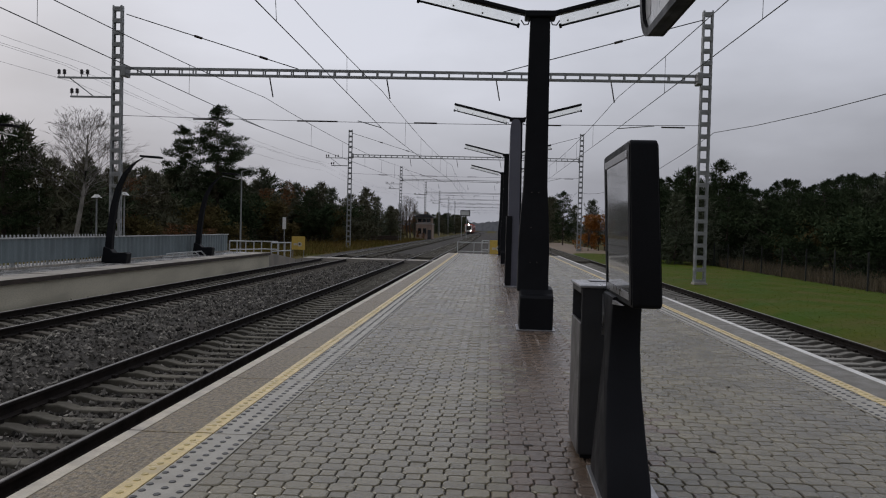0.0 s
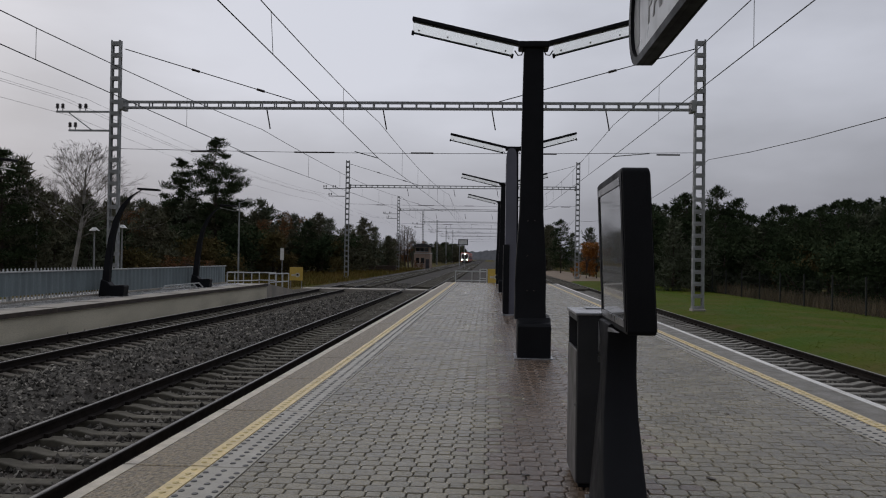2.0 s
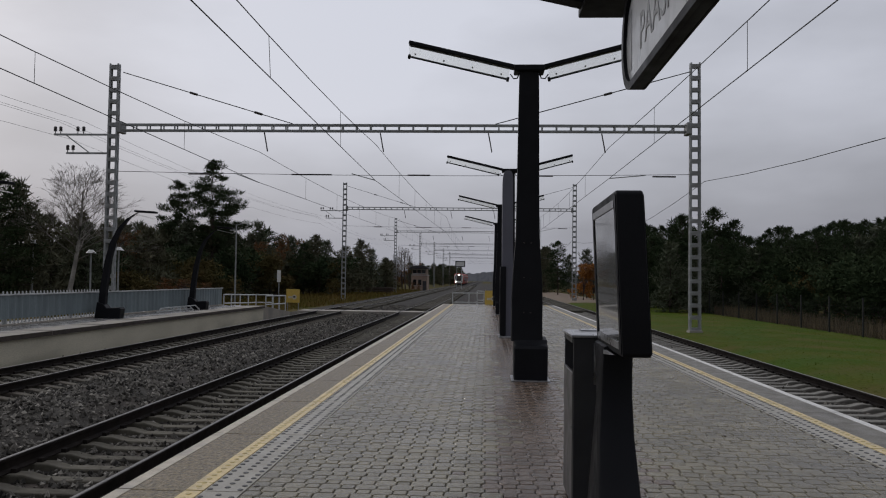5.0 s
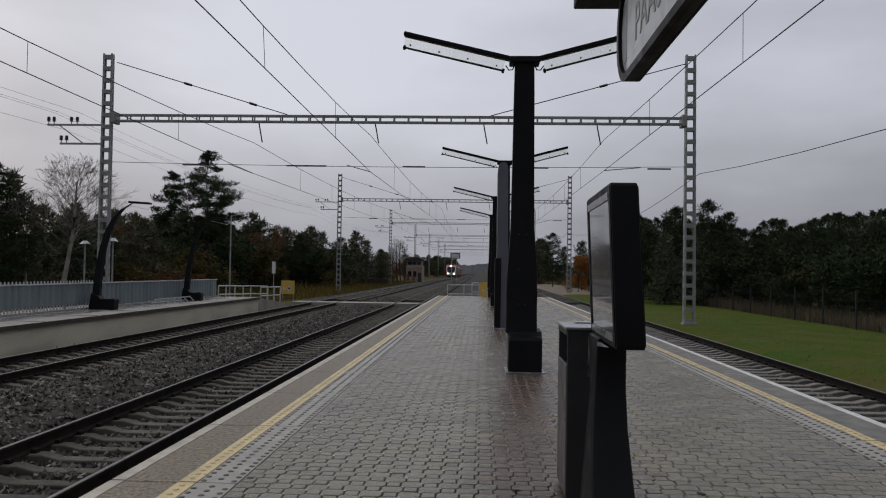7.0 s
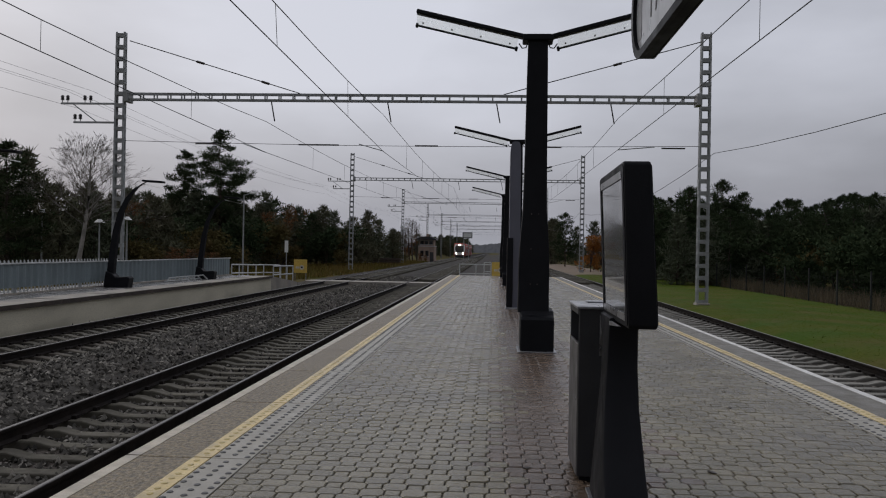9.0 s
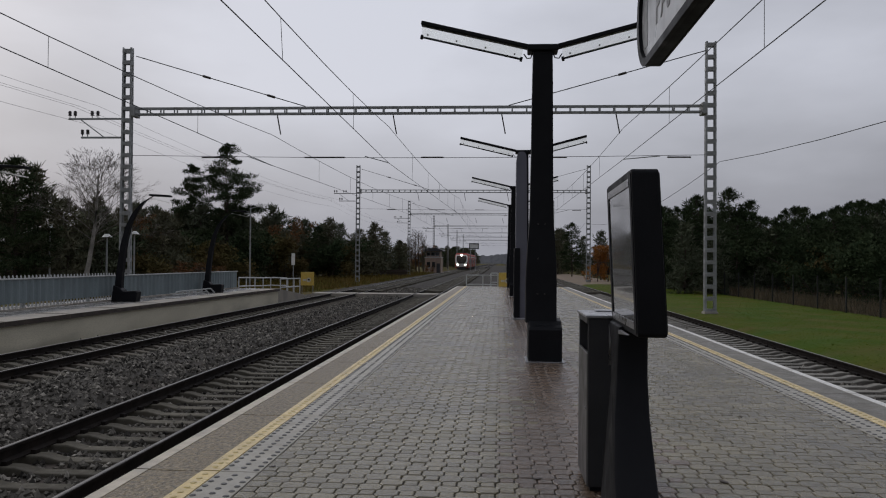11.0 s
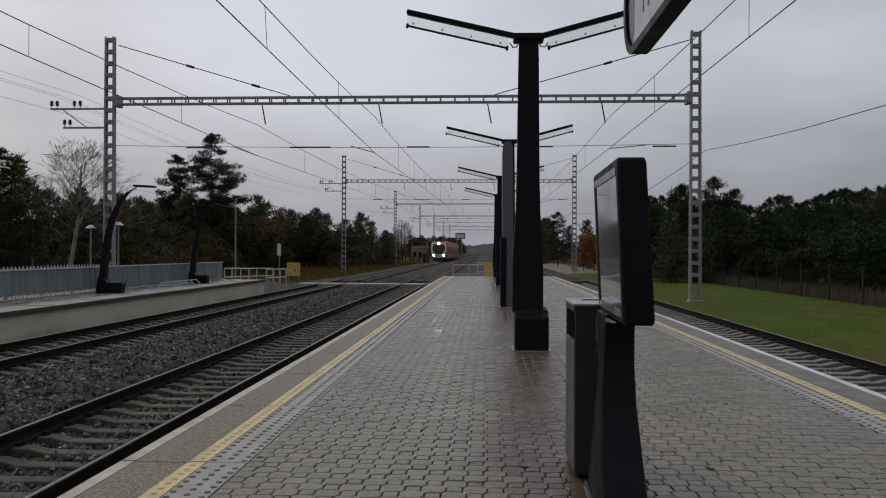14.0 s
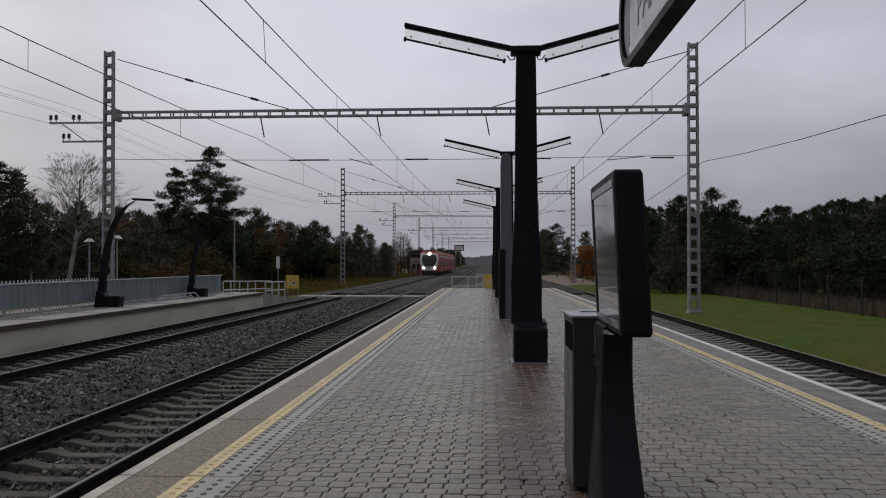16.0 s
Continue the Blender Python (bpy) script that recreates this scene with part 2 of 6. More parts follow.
def rounded(x0, x1, z0, z1, r, n=5):
    """The outline of a rectangle with round corners."""
    out = []
    for cx, cz, a0 in ((x1 - r, z1 - r, 0), (x0 + r, z1 - r, 90), (x0 + r, z0 + r, 180), (x1 - r, z0 + r, 270)):
        for k in range(n + 1):
            a = radians(a0 + 90 * k / n)
            out.append((cx + r * math.cos(a), cz + r * math.sin(a)))
    return out


# ---- ground ----
def ground():
    bm = bmesh.new()
    xs = [-1500, -400, -120, -60, -40, -30, -24, -18, -14, 8.9, 11, 16, 22, 30, 45, 70, 150, 500, 1500]
    ys = [-400, -100, -40, -10, 10, 30, 50, 70, 90, 120, 160, 220, 300, 450, 800, 2500]
    grid = [[bm.verts.new((x, y, -0.97 + (0.04 * noise.noise(Vector((x * 0.11, y * 0.09, 1.3))) if abs(x) < 100 else 0))) for x in xs] for y in ys]
    for j in range(len(ys) - 1):
        for i in range(len(xs) - 1):
            bm.faces.new((grid[j][i], grid[j][i + 1], grid[j + 1][i + 1], grid[j + 1][i]))
    g = part("ground", bm, M_EARTH)
    tagged(smooth(g), "damp autumn grass and bare earth beside the railway", "ground", kind="structure")
    bm = bmesh.new()
    prism(bm, [(7.75, -1.0), (7.85, -0.74), (8.5, -0.60), (10.0, -0.56), (15.3, -0.60), (17.5, -0.75), (19, -1.0)], "y", -30, 80)
    tagged(part("lawn", bm, M_GRASS), "green mown grass strip beside the side track", "lawn", kind="structure")
    bm = bmesh.new()
    prism(bm, [(7.75, -1.0), (7.85, -0.74), (8.5, -0.60), (13.5, -0.62), (15, -1.0)], "y", 80, 150)
    tagged(part("gravel_strip", bm, M_SAND), "sandy brown gravel strip past the grass", "gravel", kind="structure")


def grass_blades():
    rng = np.random.default_rng(5)
    n = 42000
    y = 12 + 66 * rng.random(n) ** 1.6
    x = 7.8 + 8.0 * rng.random(n)
    z = np.interp(x, [7.75, 7.85, 8.5, 10.0, 15.3], [-0.80, -0.74, -0.60, -0.56, -0.60]) - 0.01
    h, a = 0.015 + 0.035 * rng.random(n), rng.random(n) * 6.28
    w = 0.004 + 0.008 * rng.random(n)
    lx, ly = rng.normal(0, 0.09, n), rng.normal(0, 0.09, n)
    v = np.stack([np.stack([x - w * np.cos(a), y - w * np.sin(a), z], 1), np.stack([x + w * np.cos(a), y + w * np.sin(a), z], 1),
                  np.stack([x + lx, y + ly, z + h], 1)], 1).reshape(-1, 3)
    ob = raw("grass", v, np.arange(n * 3).reshape(-1, 3), M_BLADE)
    tagged(ob, "short green grass blades along the track", "grass", kind="stuff")


# ---- tracks ----
BED = [(-14.2, -0.97), (-11.8, -0.80), (-8.55, -0.80), (-8.1, -0.70), (-7.3, -0.66), (-6.5, -0.70), (-6.05, -0.815), (-2.75, -0.815)]


def track_bed():
    bm = bmesh.new()
    prism(bm, BED + [(-2.75, -1.1), (-14.2, -1.1)], "y", -40, 900)
    tagged(part("ballast_bed", bm, M_BALLAST), "grey crushed granite ballast under the two main tracks", "ballast", kind="structure")
    bm = bmesh.new()
    prism(bm, [(4.30, -0.80), (7.6, -0.74), (7.95, -0.80), (7.95, -1.1), (4.30, -1.1)], "y", -40, 900)
    tagged(part("ballast_bed", bm, M_BALLAST), "grey crushed granite ballast under the side track", "ballast", kind="structure")
    bm = bmesh.new()
    prism(bm, [(-2.74, -0.80), (4.29, -0.80), (4.29, -1.1), (-2.74, -1.1)], "y", PLATFORM_END + 5.5, 500)
    tagged(part("ballast_bed", bm, M_BALLAST), "dark gravel between the tracks past the platform", "ballast", kind="structure")


def dark_rail_strips():
    # the strips' dark colour holds the rails' shadow as well as oily ballast
    M = mat("rail_shadow_and_oil", (0.020, 0.017, 0.014), 0.8, second=(0.034, 0.027, 0.021), scale=2, fine=26, bump=0.8, spec=0.05)
    for cx, z in ((TRACK_X[0], -0.79), (TRACK_X[1], -0.805)):
        for s in (-0.795, 0.795):
            bm = bmesh.new()
            prism(bm, [(cx + s - 0.20, z - 0.1), (cx + s - 0.15, z + 0.045), (cx + s + 0.15, z + 0.045), (cx + s + 0.20, z - 0.1)], "y", 52.4, 700)
            tagged(part("stained_ballast", bm, M), "dark strip along a rail, its shadow and oily ballast in one colour", "ballast", kind="structure")


def stones():
    rng = np.random.default_rng(11)
    n = 62000
    y = 4.5 + 62 * rng.random(n) ** 2.1
    x = -2.9 - 8.9 * rng.random(n)
    side = rng.random(n) < 0.12
    x = np.where(side, 5.2 + 2.65 * rng.random(n), x)
    y = np.where(side, 8 + 50 * rng.random(n), y)
    size = 0.020 + 0.028 * rng.random(n) ** 1.5
    top = np.interp(x, [p[0] for p in BED] + [5.0, 8.0], [p[1] for p in BED] + [-0.76, -0.79])
    gauge = np.min([np.abs(np.abs(x - cx) - 0.795) for cx in TRACK_X], axis=0)
    keep = gauge > 0.13
    for cx, start in zip(TRACK_X, (4.6, 5.145, 4.6)):     # most sleepers lie clear of the stones
        off = np.abs((y - start + 0.2725) % 0.545 - 0.2725)
        keep &= ~((np.abs(x - cx) < 1.3) & (off < 0.115) & (rng.random(n) < 0.78))
    x, y, size, top = x[keep], y[keep], size[keep], top[keep]
    n = len(x)
    base = np.array([(1, 0, 0), (-1, 0, 0), (0, 1, 0), (0, -1, 0), (0, 0, 1), (0, 0, -1)], float)
    jit = rng.normal(0, 0.28, (n, 6, 3))
    sc = size[:, None, None] * (0.7 + 0.6 * rng.random((n, 1, 3)))
    a = rng.random(n) * 6.28
    p = (base[None] + jit) * sc
    px, py = p[..., 0] * np.cos(a)[:, None] - p[..., 1] * np.sin(a)[:, None], p[..., 0] * np.sin(a)[:, None] + p[..., 1] * np.cos(a)[:, None]
    v = np.stack([px + x[:, None], py + y[:, None], p[..., 2] + (top + 0.045 * rng.random(n) - 0.012)[:, None]], 2).reshape(-1, 3)
    tri = np.array([(0, 2, 4), (2, 1, 4), (1, 3, 4), (3, 0, 4), (2, 0, 5), (1, 2, 5), (3, 1, 5), (0, 3, 5)])
    f = (tri[None] + 6 * np.arange(n)[:, None, None]).reshape(-1, 3)
    tagged(raw("ballast_stone", v, f, M_STONE), "loose angular grey granite stones between the rails", "ballast", kind="stuff")


def rail_profile(cx):
    t = RAIL_Z
    half = [(0.036, t - 0.006), (0.037, t - 0.036), (0.010, t - 0.050), (0.009, t - 0.135), (0.066, t - 0.160), (0.066, t - 0.172)]
    return [(cx + x, z) for x, z in half] + [(cx - x, z) for x, z in half[::-1]]


def tracks():
    pts = [(-1.35, 0.0), (-1.35, 0.11), (-0.95, 0.17), (-0.55, 0.17), (-0.35, 0.12), (0.35, 0.12), (0.55, 0.17), (0.95, 0.17), (1.35, 0.11), (1.35, 0.0)]
    sleeper_mesh = side_mesh = None
    for k, cx in enumerate(TRACK_X):
        tr = empty("railway_track", cx, 0, 0.05 if k == 2 else 0.0)
        tagged(tr, ("rusty steel rails on concrete sleepers of the far main track", "wet steel rails on curved concrete sleepers beside the platform",
                    "dark steel rails on concrete sleepers of the grass-edged track")[k], "railway track", group="railway tracks")
        for s in (-0.795, 0.795):
            bm = bmesh.new()
            prism(bm, rail_profile(s), "y", -40, 900 if k < 2 else 330)
            r = part("rail", bm, M_RAIL, tr)
            bm = bmesh.new()
            prism(bm, [(s - 0.022, RAIL_Z - 0.006), (s - 0.016, RAIL_Z), (s + 0.016, RAIL_Z), (s + 0.022, RAIL_Z - 0.006)], "y", -40, 900 if k < 2 else 330)
            part("running_surface", bm, M_RAIL_TOP, r, "polished rail head")
        if not sleeper_mesh:
            bm = bmesh.new()
            prism(bm, pts, "y", -0.105, 0.105, 0.02)
            first = part("sleeper", bm, M_SLEEPER, tr)
            sleeper_mesh = first.data
            first.location = (0, 4.6, -0.893)
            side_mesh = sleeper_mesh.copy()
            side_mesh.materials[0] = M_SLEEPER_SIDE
        start = (5.145 if k == 1 else 4.6) - 16 * 0.545
        for i in range(114):
            y = start + 0.545 * i
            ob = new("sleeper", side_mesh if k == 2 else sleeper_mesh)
            ob.parent, ob.location = tr, (random.uniform(-0.015, 0.015), y + random.uniform(-0.02, 0.02), -0.893)
            ob.rotation_euler.z = random.uniform(-0.01, 0.01)
        V, Fc = [], []
        for i in range(420):
            y = start + 0.545 * (114 + i)
            o = len(V)
            V += [(x, y + d, z - 0.755) for d in (-0.13, 0.13) for x, z in ((-1.35, 0.1), (-0.6, 0.17), (0, 0.12), (0.6, 0.17), (1.35, 0.1))]
            Fc += [(o + j, o + j + 1, o + j + 6, o + j + 5) for j in range(4)]
            V += [(x, y - 0.13, -0.893) for x in (-1.35, 1.35)]
            Fc += [(o + 10, o + 11, o + 4, o + 3, o + 2, o + 1, o)]
        far = raw("sleeper", V, Fc, M_SLEEPER_FAR, tr)
        tagged(far, kind="stuff")
        # rail fastenings
        bm = bmesh.new()
        for i in range(86):
            y = start + 0.545 * i
            for s in (-0.795, 0.795):
                for d in (-0.10, 0.10):
                    box(bm, s + d - 0.03, s + d + 0.03, y - 0.05, y + 0.05, -0.735, -0.675)
        tagged(part("rail_clip", bm, M_RAIL, tr, "rusty rail fastenings"), kind="stuff")


# ---- the island platform ----
def platform():
    bm = bmesh.new()
    prism(bm, [(EDGE_L + 0.10, -0.9), (EDGE_L + 0.10, -0.16), (EDGE_R - 0.10, -0.16), (EDGE_R - 0.10, -0.9)], "y", -12, PLATFORM_END)
    core = part("platform", bm, M_CONCRETE)
    tagged(core, "island platform of concrete slabs and grey pavers, wet from rain", "platform", kind="structure")
    bm = bmesh.new()
    prism(bm, [(EDGE_L + 0.62, -0.16), (EDGE_L + 0.62, -0.012), (EDGE_R - 0.62, -0.012), (EDGE_R - 0.62, -0.16)], "y", -12, PLATFORM_END - 0.05)
    part("joint_bed", bm, M_JOINT, core, "dark sand in the joints")
    # edge slabs, two metres long, with their painted lines
    y = 5.72 - 2.11 * 9
    while y < PLATFORM_END:
        y1 = min(y + 2.11, PLATFORM_END)
        for side in (-1, 1):
            e = EDGE_L if side < 0 else EDGE_R
            s = -side
            def span(a, b):
                return min(e + s * a, e + s * b), max(e + s * a, e + s * b)
            x0, x1 = span(0.0, 0.62)
            bm = B(x0, x1, y + 0.006, y1 - 0.006, -0.18, 0.0, 0.012)
            sl = part("edge_slab", bm, M_SLAB if side < 0 else M_SLAB_R, core)
            x0, x1 = span(0.004, 0.105)
            part("white_line", B(x0, x1, y + 0.012, y1 - 0.012, -0.004, 0.004), M_WHITE_LINE if side < 0 else M_BRIGHT_LINE, sl, "worn white edge line")
            x0, x1 = span(0.505, 0.635)
            part("yellow_line", B(x0, x1, y + 0.012, y1 - 0.012, -0.004, 0.0045), M_YELLOW_LINE, sl, "worn yellow warning line")
            x0, x1 = span(0.64, 0.93)
            tac = part("tactile_slab", B(x0, x1, y + 0.006, y1 - 0.006, -0.10, 0.002, 0.004), M_TACTILE, core)
            n = 7
            for mat_stud, cols, top, owner in ((M_TACTILE_DOT, (0.671, 0.783, 0.895), 0.001, tac), (M_YELLOW_STUD, (0.567,), 0.0035, sl)):
                V, Fc = [], []
                for i in range(int((y1 - y - 0.06) / 0.112)):
                    for off in cols:
                        cx, cy = e + s * off, y + 0.05 + 0.112 * i + (0.056 if off in (0.567, 0.783) else 0)
                        o = len(V)
                        V += [(cx + 0.025 * math.cos(6.283 * q / n), cy + 0.027 * math.sin(6.283 * q / n), top) for q in range(n)]
                        V += [(cx + 0.019 * math.cos(6.283 * q / n), cy + 0.021 * math.sin(6.283 * q / n), top + 0.006) for q in range(n)]
                        Fc += [(o + q, o + (q + 1) % n, o + n + (q + 1) % n, o + n + q) for q in range(n)] + [tuple(range(o + n, o + 2 * n))]
                tagged(raw("stud", V, Fc, mat_stud, owner, "dark raised studs" if owner is tac else "worn yellow raised studs"), kind="stuff")
        y = y1
    # kerb faces beneath the slabs
    for e, s in ((EDGE_L, 1), (EDGE_R, -1)):
        x0, x1 = sorted((e + s * 0.06, e + s * 0.12))
        part("side_wall", B(x0, x1, -12, PLATFORM_END - 0.01, -0.85, -0.17), M_CONCRETE, core, "stained concrete wall of the platform edge")
    # ramp down to the crossing
    bm = bmesh.new()
    prism(bm, [(PLATFORM_END, -0.9), (PLATFORM_END, -0.01), (PLATFORM_END + 5.5, -0.52), (PLATFORM_END + 5.5, -0.9)], "x", EDGE_L + 0.4, EDGE_R - 0.4)
    part("ramp", bm, M_CONCRETE, core, "sloping concrete ramp at the platform end")
    return core


def paver_outline(w, h, c):
    return [(-w, -h + c), (-w + c, -h), (w - c, -h), (w, -h + c), (w, h - c), (w - c, h), (-w + c, h), (-w, h - c)]


def pavers(core):
    period, pitch = 0.268, 0.129
    big, small = paver_outline(0.078, 0.071, 0.024), paver_outline(0.0485, 0.0515, 0.004)
    meshes = []
    for o in (big, small):
        bm = bmesh.new()
        prism(bm, o, "z", -0.05, 0.0)
        me = bpy.data.meshes.new("paver")
        top = [f for f in bm.faces if f.normal.z > 0.9]
        bmesh.ops.inset_region(bm, faces=top, thickness=0.006, depth=0.0)
        for v in bm.verts:
            if v.co.z > -0.01 and len([f for f in v.link_faces if abs(f.normal.z) < 0.3]) > 0:
                v.co.z -= 0.006
        bm.to_mesh(me)
        bm.free()
        me.materials.append(M_PAVER_ONE)
        meshes.append(me)
    rng = random.Random(4)
    x_lo, x_hi = EDGE_L + 0.935, EDGE_R - 0.935
    grey, brown = ([], []), ([], [])
    singles = 0
    row = 0
    y = 2.6 - 66 * 0.129
    while y < PLATFORM_END - 0.1:
        x = x_lo - period + 0.05 + (period / 2 if row % 2 else 0)
        while x < x_hi + period:
            for which, dx in ((0, 0.0), (1, period / 2)):
                cx = x + dx
                o = (big, small)[which]
                w = o[3][0]
                if cx + w < x_lo + 0.02 or cx - w > x_hi - 0.02:
                    continue
                cut = cx - w < x_lo or cx + w > x_hi
                dz, ry = rng.uniform(-0.0025, 0.0025), rng.uniform(-0.012, 0.012)
                is_brown = abs(cx - 0.66) + rng.gauss(0, 0.13) + 0.1 * math.sin(y * 1.7) < 0.52
                if singles < 290 and not cut and not is_brown and 4.75 < y < 6.6 and -1.75 < cx < 0.1:
                    ob = new("paver", meshes[which])
                    ob.parent, ob.location = core, (cx, y, dz)
                    ob.rotation_euler = (rng.uniform(-0.01, 0.01), ry, rng.uniform(-0.01, 0.01))
                    singles += 1
                    continue
                V, Fc = brown if is_brown else grey
                b = len(V)
                n = len(o)
                V += [(min(max(cx + px, x_lo), x_hi), y + py, dz - 0.006 + ry * px) for px, py in o]
                V += [(min(max(cx + px * 0.9, x_lo + 0.006), x_hi - 0.006), y + py * 0.9, dz + ry * px) for px, py in o]
                V += [(min(max(cx + px, x_lo), x_hi), y + py, -0.03) for px, py in o]
                Fc.append(tuple(range(b + n, b + 2 * n)))
                Fc += [(b + k, b + (k + 1) % n, b + n + (k + 1) % n, b + n + k) for k in range(n)]
                if y < 16:
                    Fc += [(b + 2 * n + k, b + 2 * n + (k + 1) % n, b + (k + 1) % n, b + k) for k in range(n)]
            x += period
        y += pitch
        row += 1
    tagged(raw("paver", *grey, M_PAVER, core, "grey concrete pavers"), kind="stuff")
    tagged(raw("paver", *brown, M_PAVER_BROWN, core, "brownish damp concrete pavers round the posts"), kind="stuff")


ground()
track_bed()
tracks()
dark_rail_strips()
core = platform()


# ---- overhead line ----
def lattice_mast(height, panel=0.52):
    """A lattice mast: two channel legs with batten plates on all faces, on a concrete foot."""
    m = empty("catenary_mast")
    w = 0.25
    for sx in (-1, 1):
        for sy in (-1, 1):
            bm = bmesh.new()
            tp = 0.86
            x0, y0 = sx * w, sy * 0.13
            pts = [(0, 0), (0.085, 0), (0.085, 0.014), (0.014, 0.014), (0.014, 0.085), (0, 0.085)]
            lo = [bm.verts.new((x0 - sx * u, y0 - sy * v, 0.0)) for u, v in pts]
            hi = [bm.verts.new(((x0 - sx * u) * tp, (y0 - sy * v) * tp, height)) for u, v in pts]
            bm.faces.new(lo), bm.faces.new(hi[::-1])
            for i in range(6):
                bm.faces.new((lo[i], hi[i], hi[(i + 1) % 6], lo[(i + 1) % 6]))
            bmesh.ops.recalc_face_normals(bm, faces=bm.faces)
            part("leg", bm, M_GALV, m)
    first = {}
    n = int(height / panel)
    for i in range(n + 1):
        z = 0.15 + i * (height - 0.3) / n
        s = 1 - 0.14 * z / height
        for key, b in (("f", (-w, w, -0.136, -0.124)), ("b", (-w, w, 0.124, 0.136)),
                       ("l", (-w - 0.006, -w + 0.006, -0.13, 0.13)), ("r", (w - 0.006, w + 0.006, -0.13, 0.13))):
            if key not in first:
                ob = part("batten_plate", B(b[0], b[1], b[2], b[3], -0.085, 0.085), M_GALV, m)
                first[key] = ob.data
            else:
                ob = new("batten_plate", first[key])
                ob.parent = m
            ob.location.z = z
            ob.scale = (s, s, 1)
    bm = bmesh.new()
    prism(bm, [(-0.42, -0.5), (0.42, -0.5), (0.27, 0.12), (-0.27, 0.12)], "y", -0.3, 0.3, 0.03)
    part("foundation", bm, M_CONCRETE, m, "pale concrete foot")
    return m


XL, XR = -16.72, 9.02
MAST_H, BEAM_Z = 11.88, 8.22
DZ = (0.0, 1.2, 1.35, 1.8, 2.2, 2.5, 2.8)      # the line climbs gently away from the platform
BEAM_DZ = (0.0, 0.0, 0.5, 0.3, 0.3, 0.3, 0.3)
DX = (0.0, 0.75, 0.4, 0.4, 0.4, 0.4, 0.4)


def gantry_beam():
    g = empty("catenary_beam")
    half, z0, z1 = 0.16, -0.13, 0.13
    length = XR - XL - 0.5
    for y, z in ((-half, z1), (half, z1), (-half, z0), (half, z0)):
        part("chord", B(-length / 2, length / 2, y - 0.03, y + 0.03, z - 0.03, z + 0.03), M_GALV, g)
    me = None
    n = 40
    for i in range(n + 1):
        x = -length / 2 + length * i / n
        for y in (-half, half):
            if me is None:
                ob = part("strut", B(-0.03, 0.03, -0.012, 0.012, z0, z1), M_GALV, g)
                me = ob.data
            else:
                ob = new("strut", me)
                ob.parent = g
            ob.location = (x, y, 0)
    for sx in (-1, 1):
        bm = bmesh.new()
        box(bm, sx * length / 2 - 0.1, sx * length / 2 + 0.1, -0.3, 0.3, -0.26, 0.26, 0.03)
        part("end_bracket", bm, M_GALV, g)
    return g


def insulator_arm():
    """Two cross arms on the outer side of a mast, with paired pin insulators and a brace."""
    a = empty("insulator_arm")
    part("upper_arm", B(-2.55, 0, -0.04, 0.04, -0.04, 0.04), M_GALV, a)
    part("lower_arm", B(-1.95, 0, -0.04, 0.04, -0.89, -0.81), M_GALV, a)
    part("brace", tube(bmesh.new(), [(-2.0, 0, -0.02), (-0.9, 0, -0.82)], 0.025), M_GALV, a)
    for x, z in ((-2.5, 0.04), (-2.25, 0.04), (-1.45, 0.04), (-1.18, 0.04), (-1.9, -0.81), (-1.65, -0.81)):
        bm = bmesh.new()
        tube(bm, [(x, 0, z), (x, 0, z + 0.12)], 0.02)
        for k in range(3):
            bmesh.ops.create_cone(bm, cap_ends=True, segments=10, radius1=0.085, radius2=0.05, depth=0.07, matrix=Matrix.Translation((x, 0, z + 0.15 + 0.07 * k)))
        part("pin_insulator", bm, M_INSUL, a, "dark ceramic insulator")
    return a


def stay(p, q, r=0.022):
    w = empty("stay_rod", *p)
    d = Vector(q) - Vector(p)
    part("rod", tube(bmesh.new(), [(0, 0, 0), d], r), M_WIRE, w)
    for f in (0.42, 0.8):
        c = d * f
        part("insulator", tube(bmesh.new(), [c - d.normalized() * 0.18, c + d.normalized() * 0.18], 0.055, 8), M_INSUL, w)
    tagged(w, "dark tie rod with insulators from mast top to beam", "tie rod", group="tie rods")


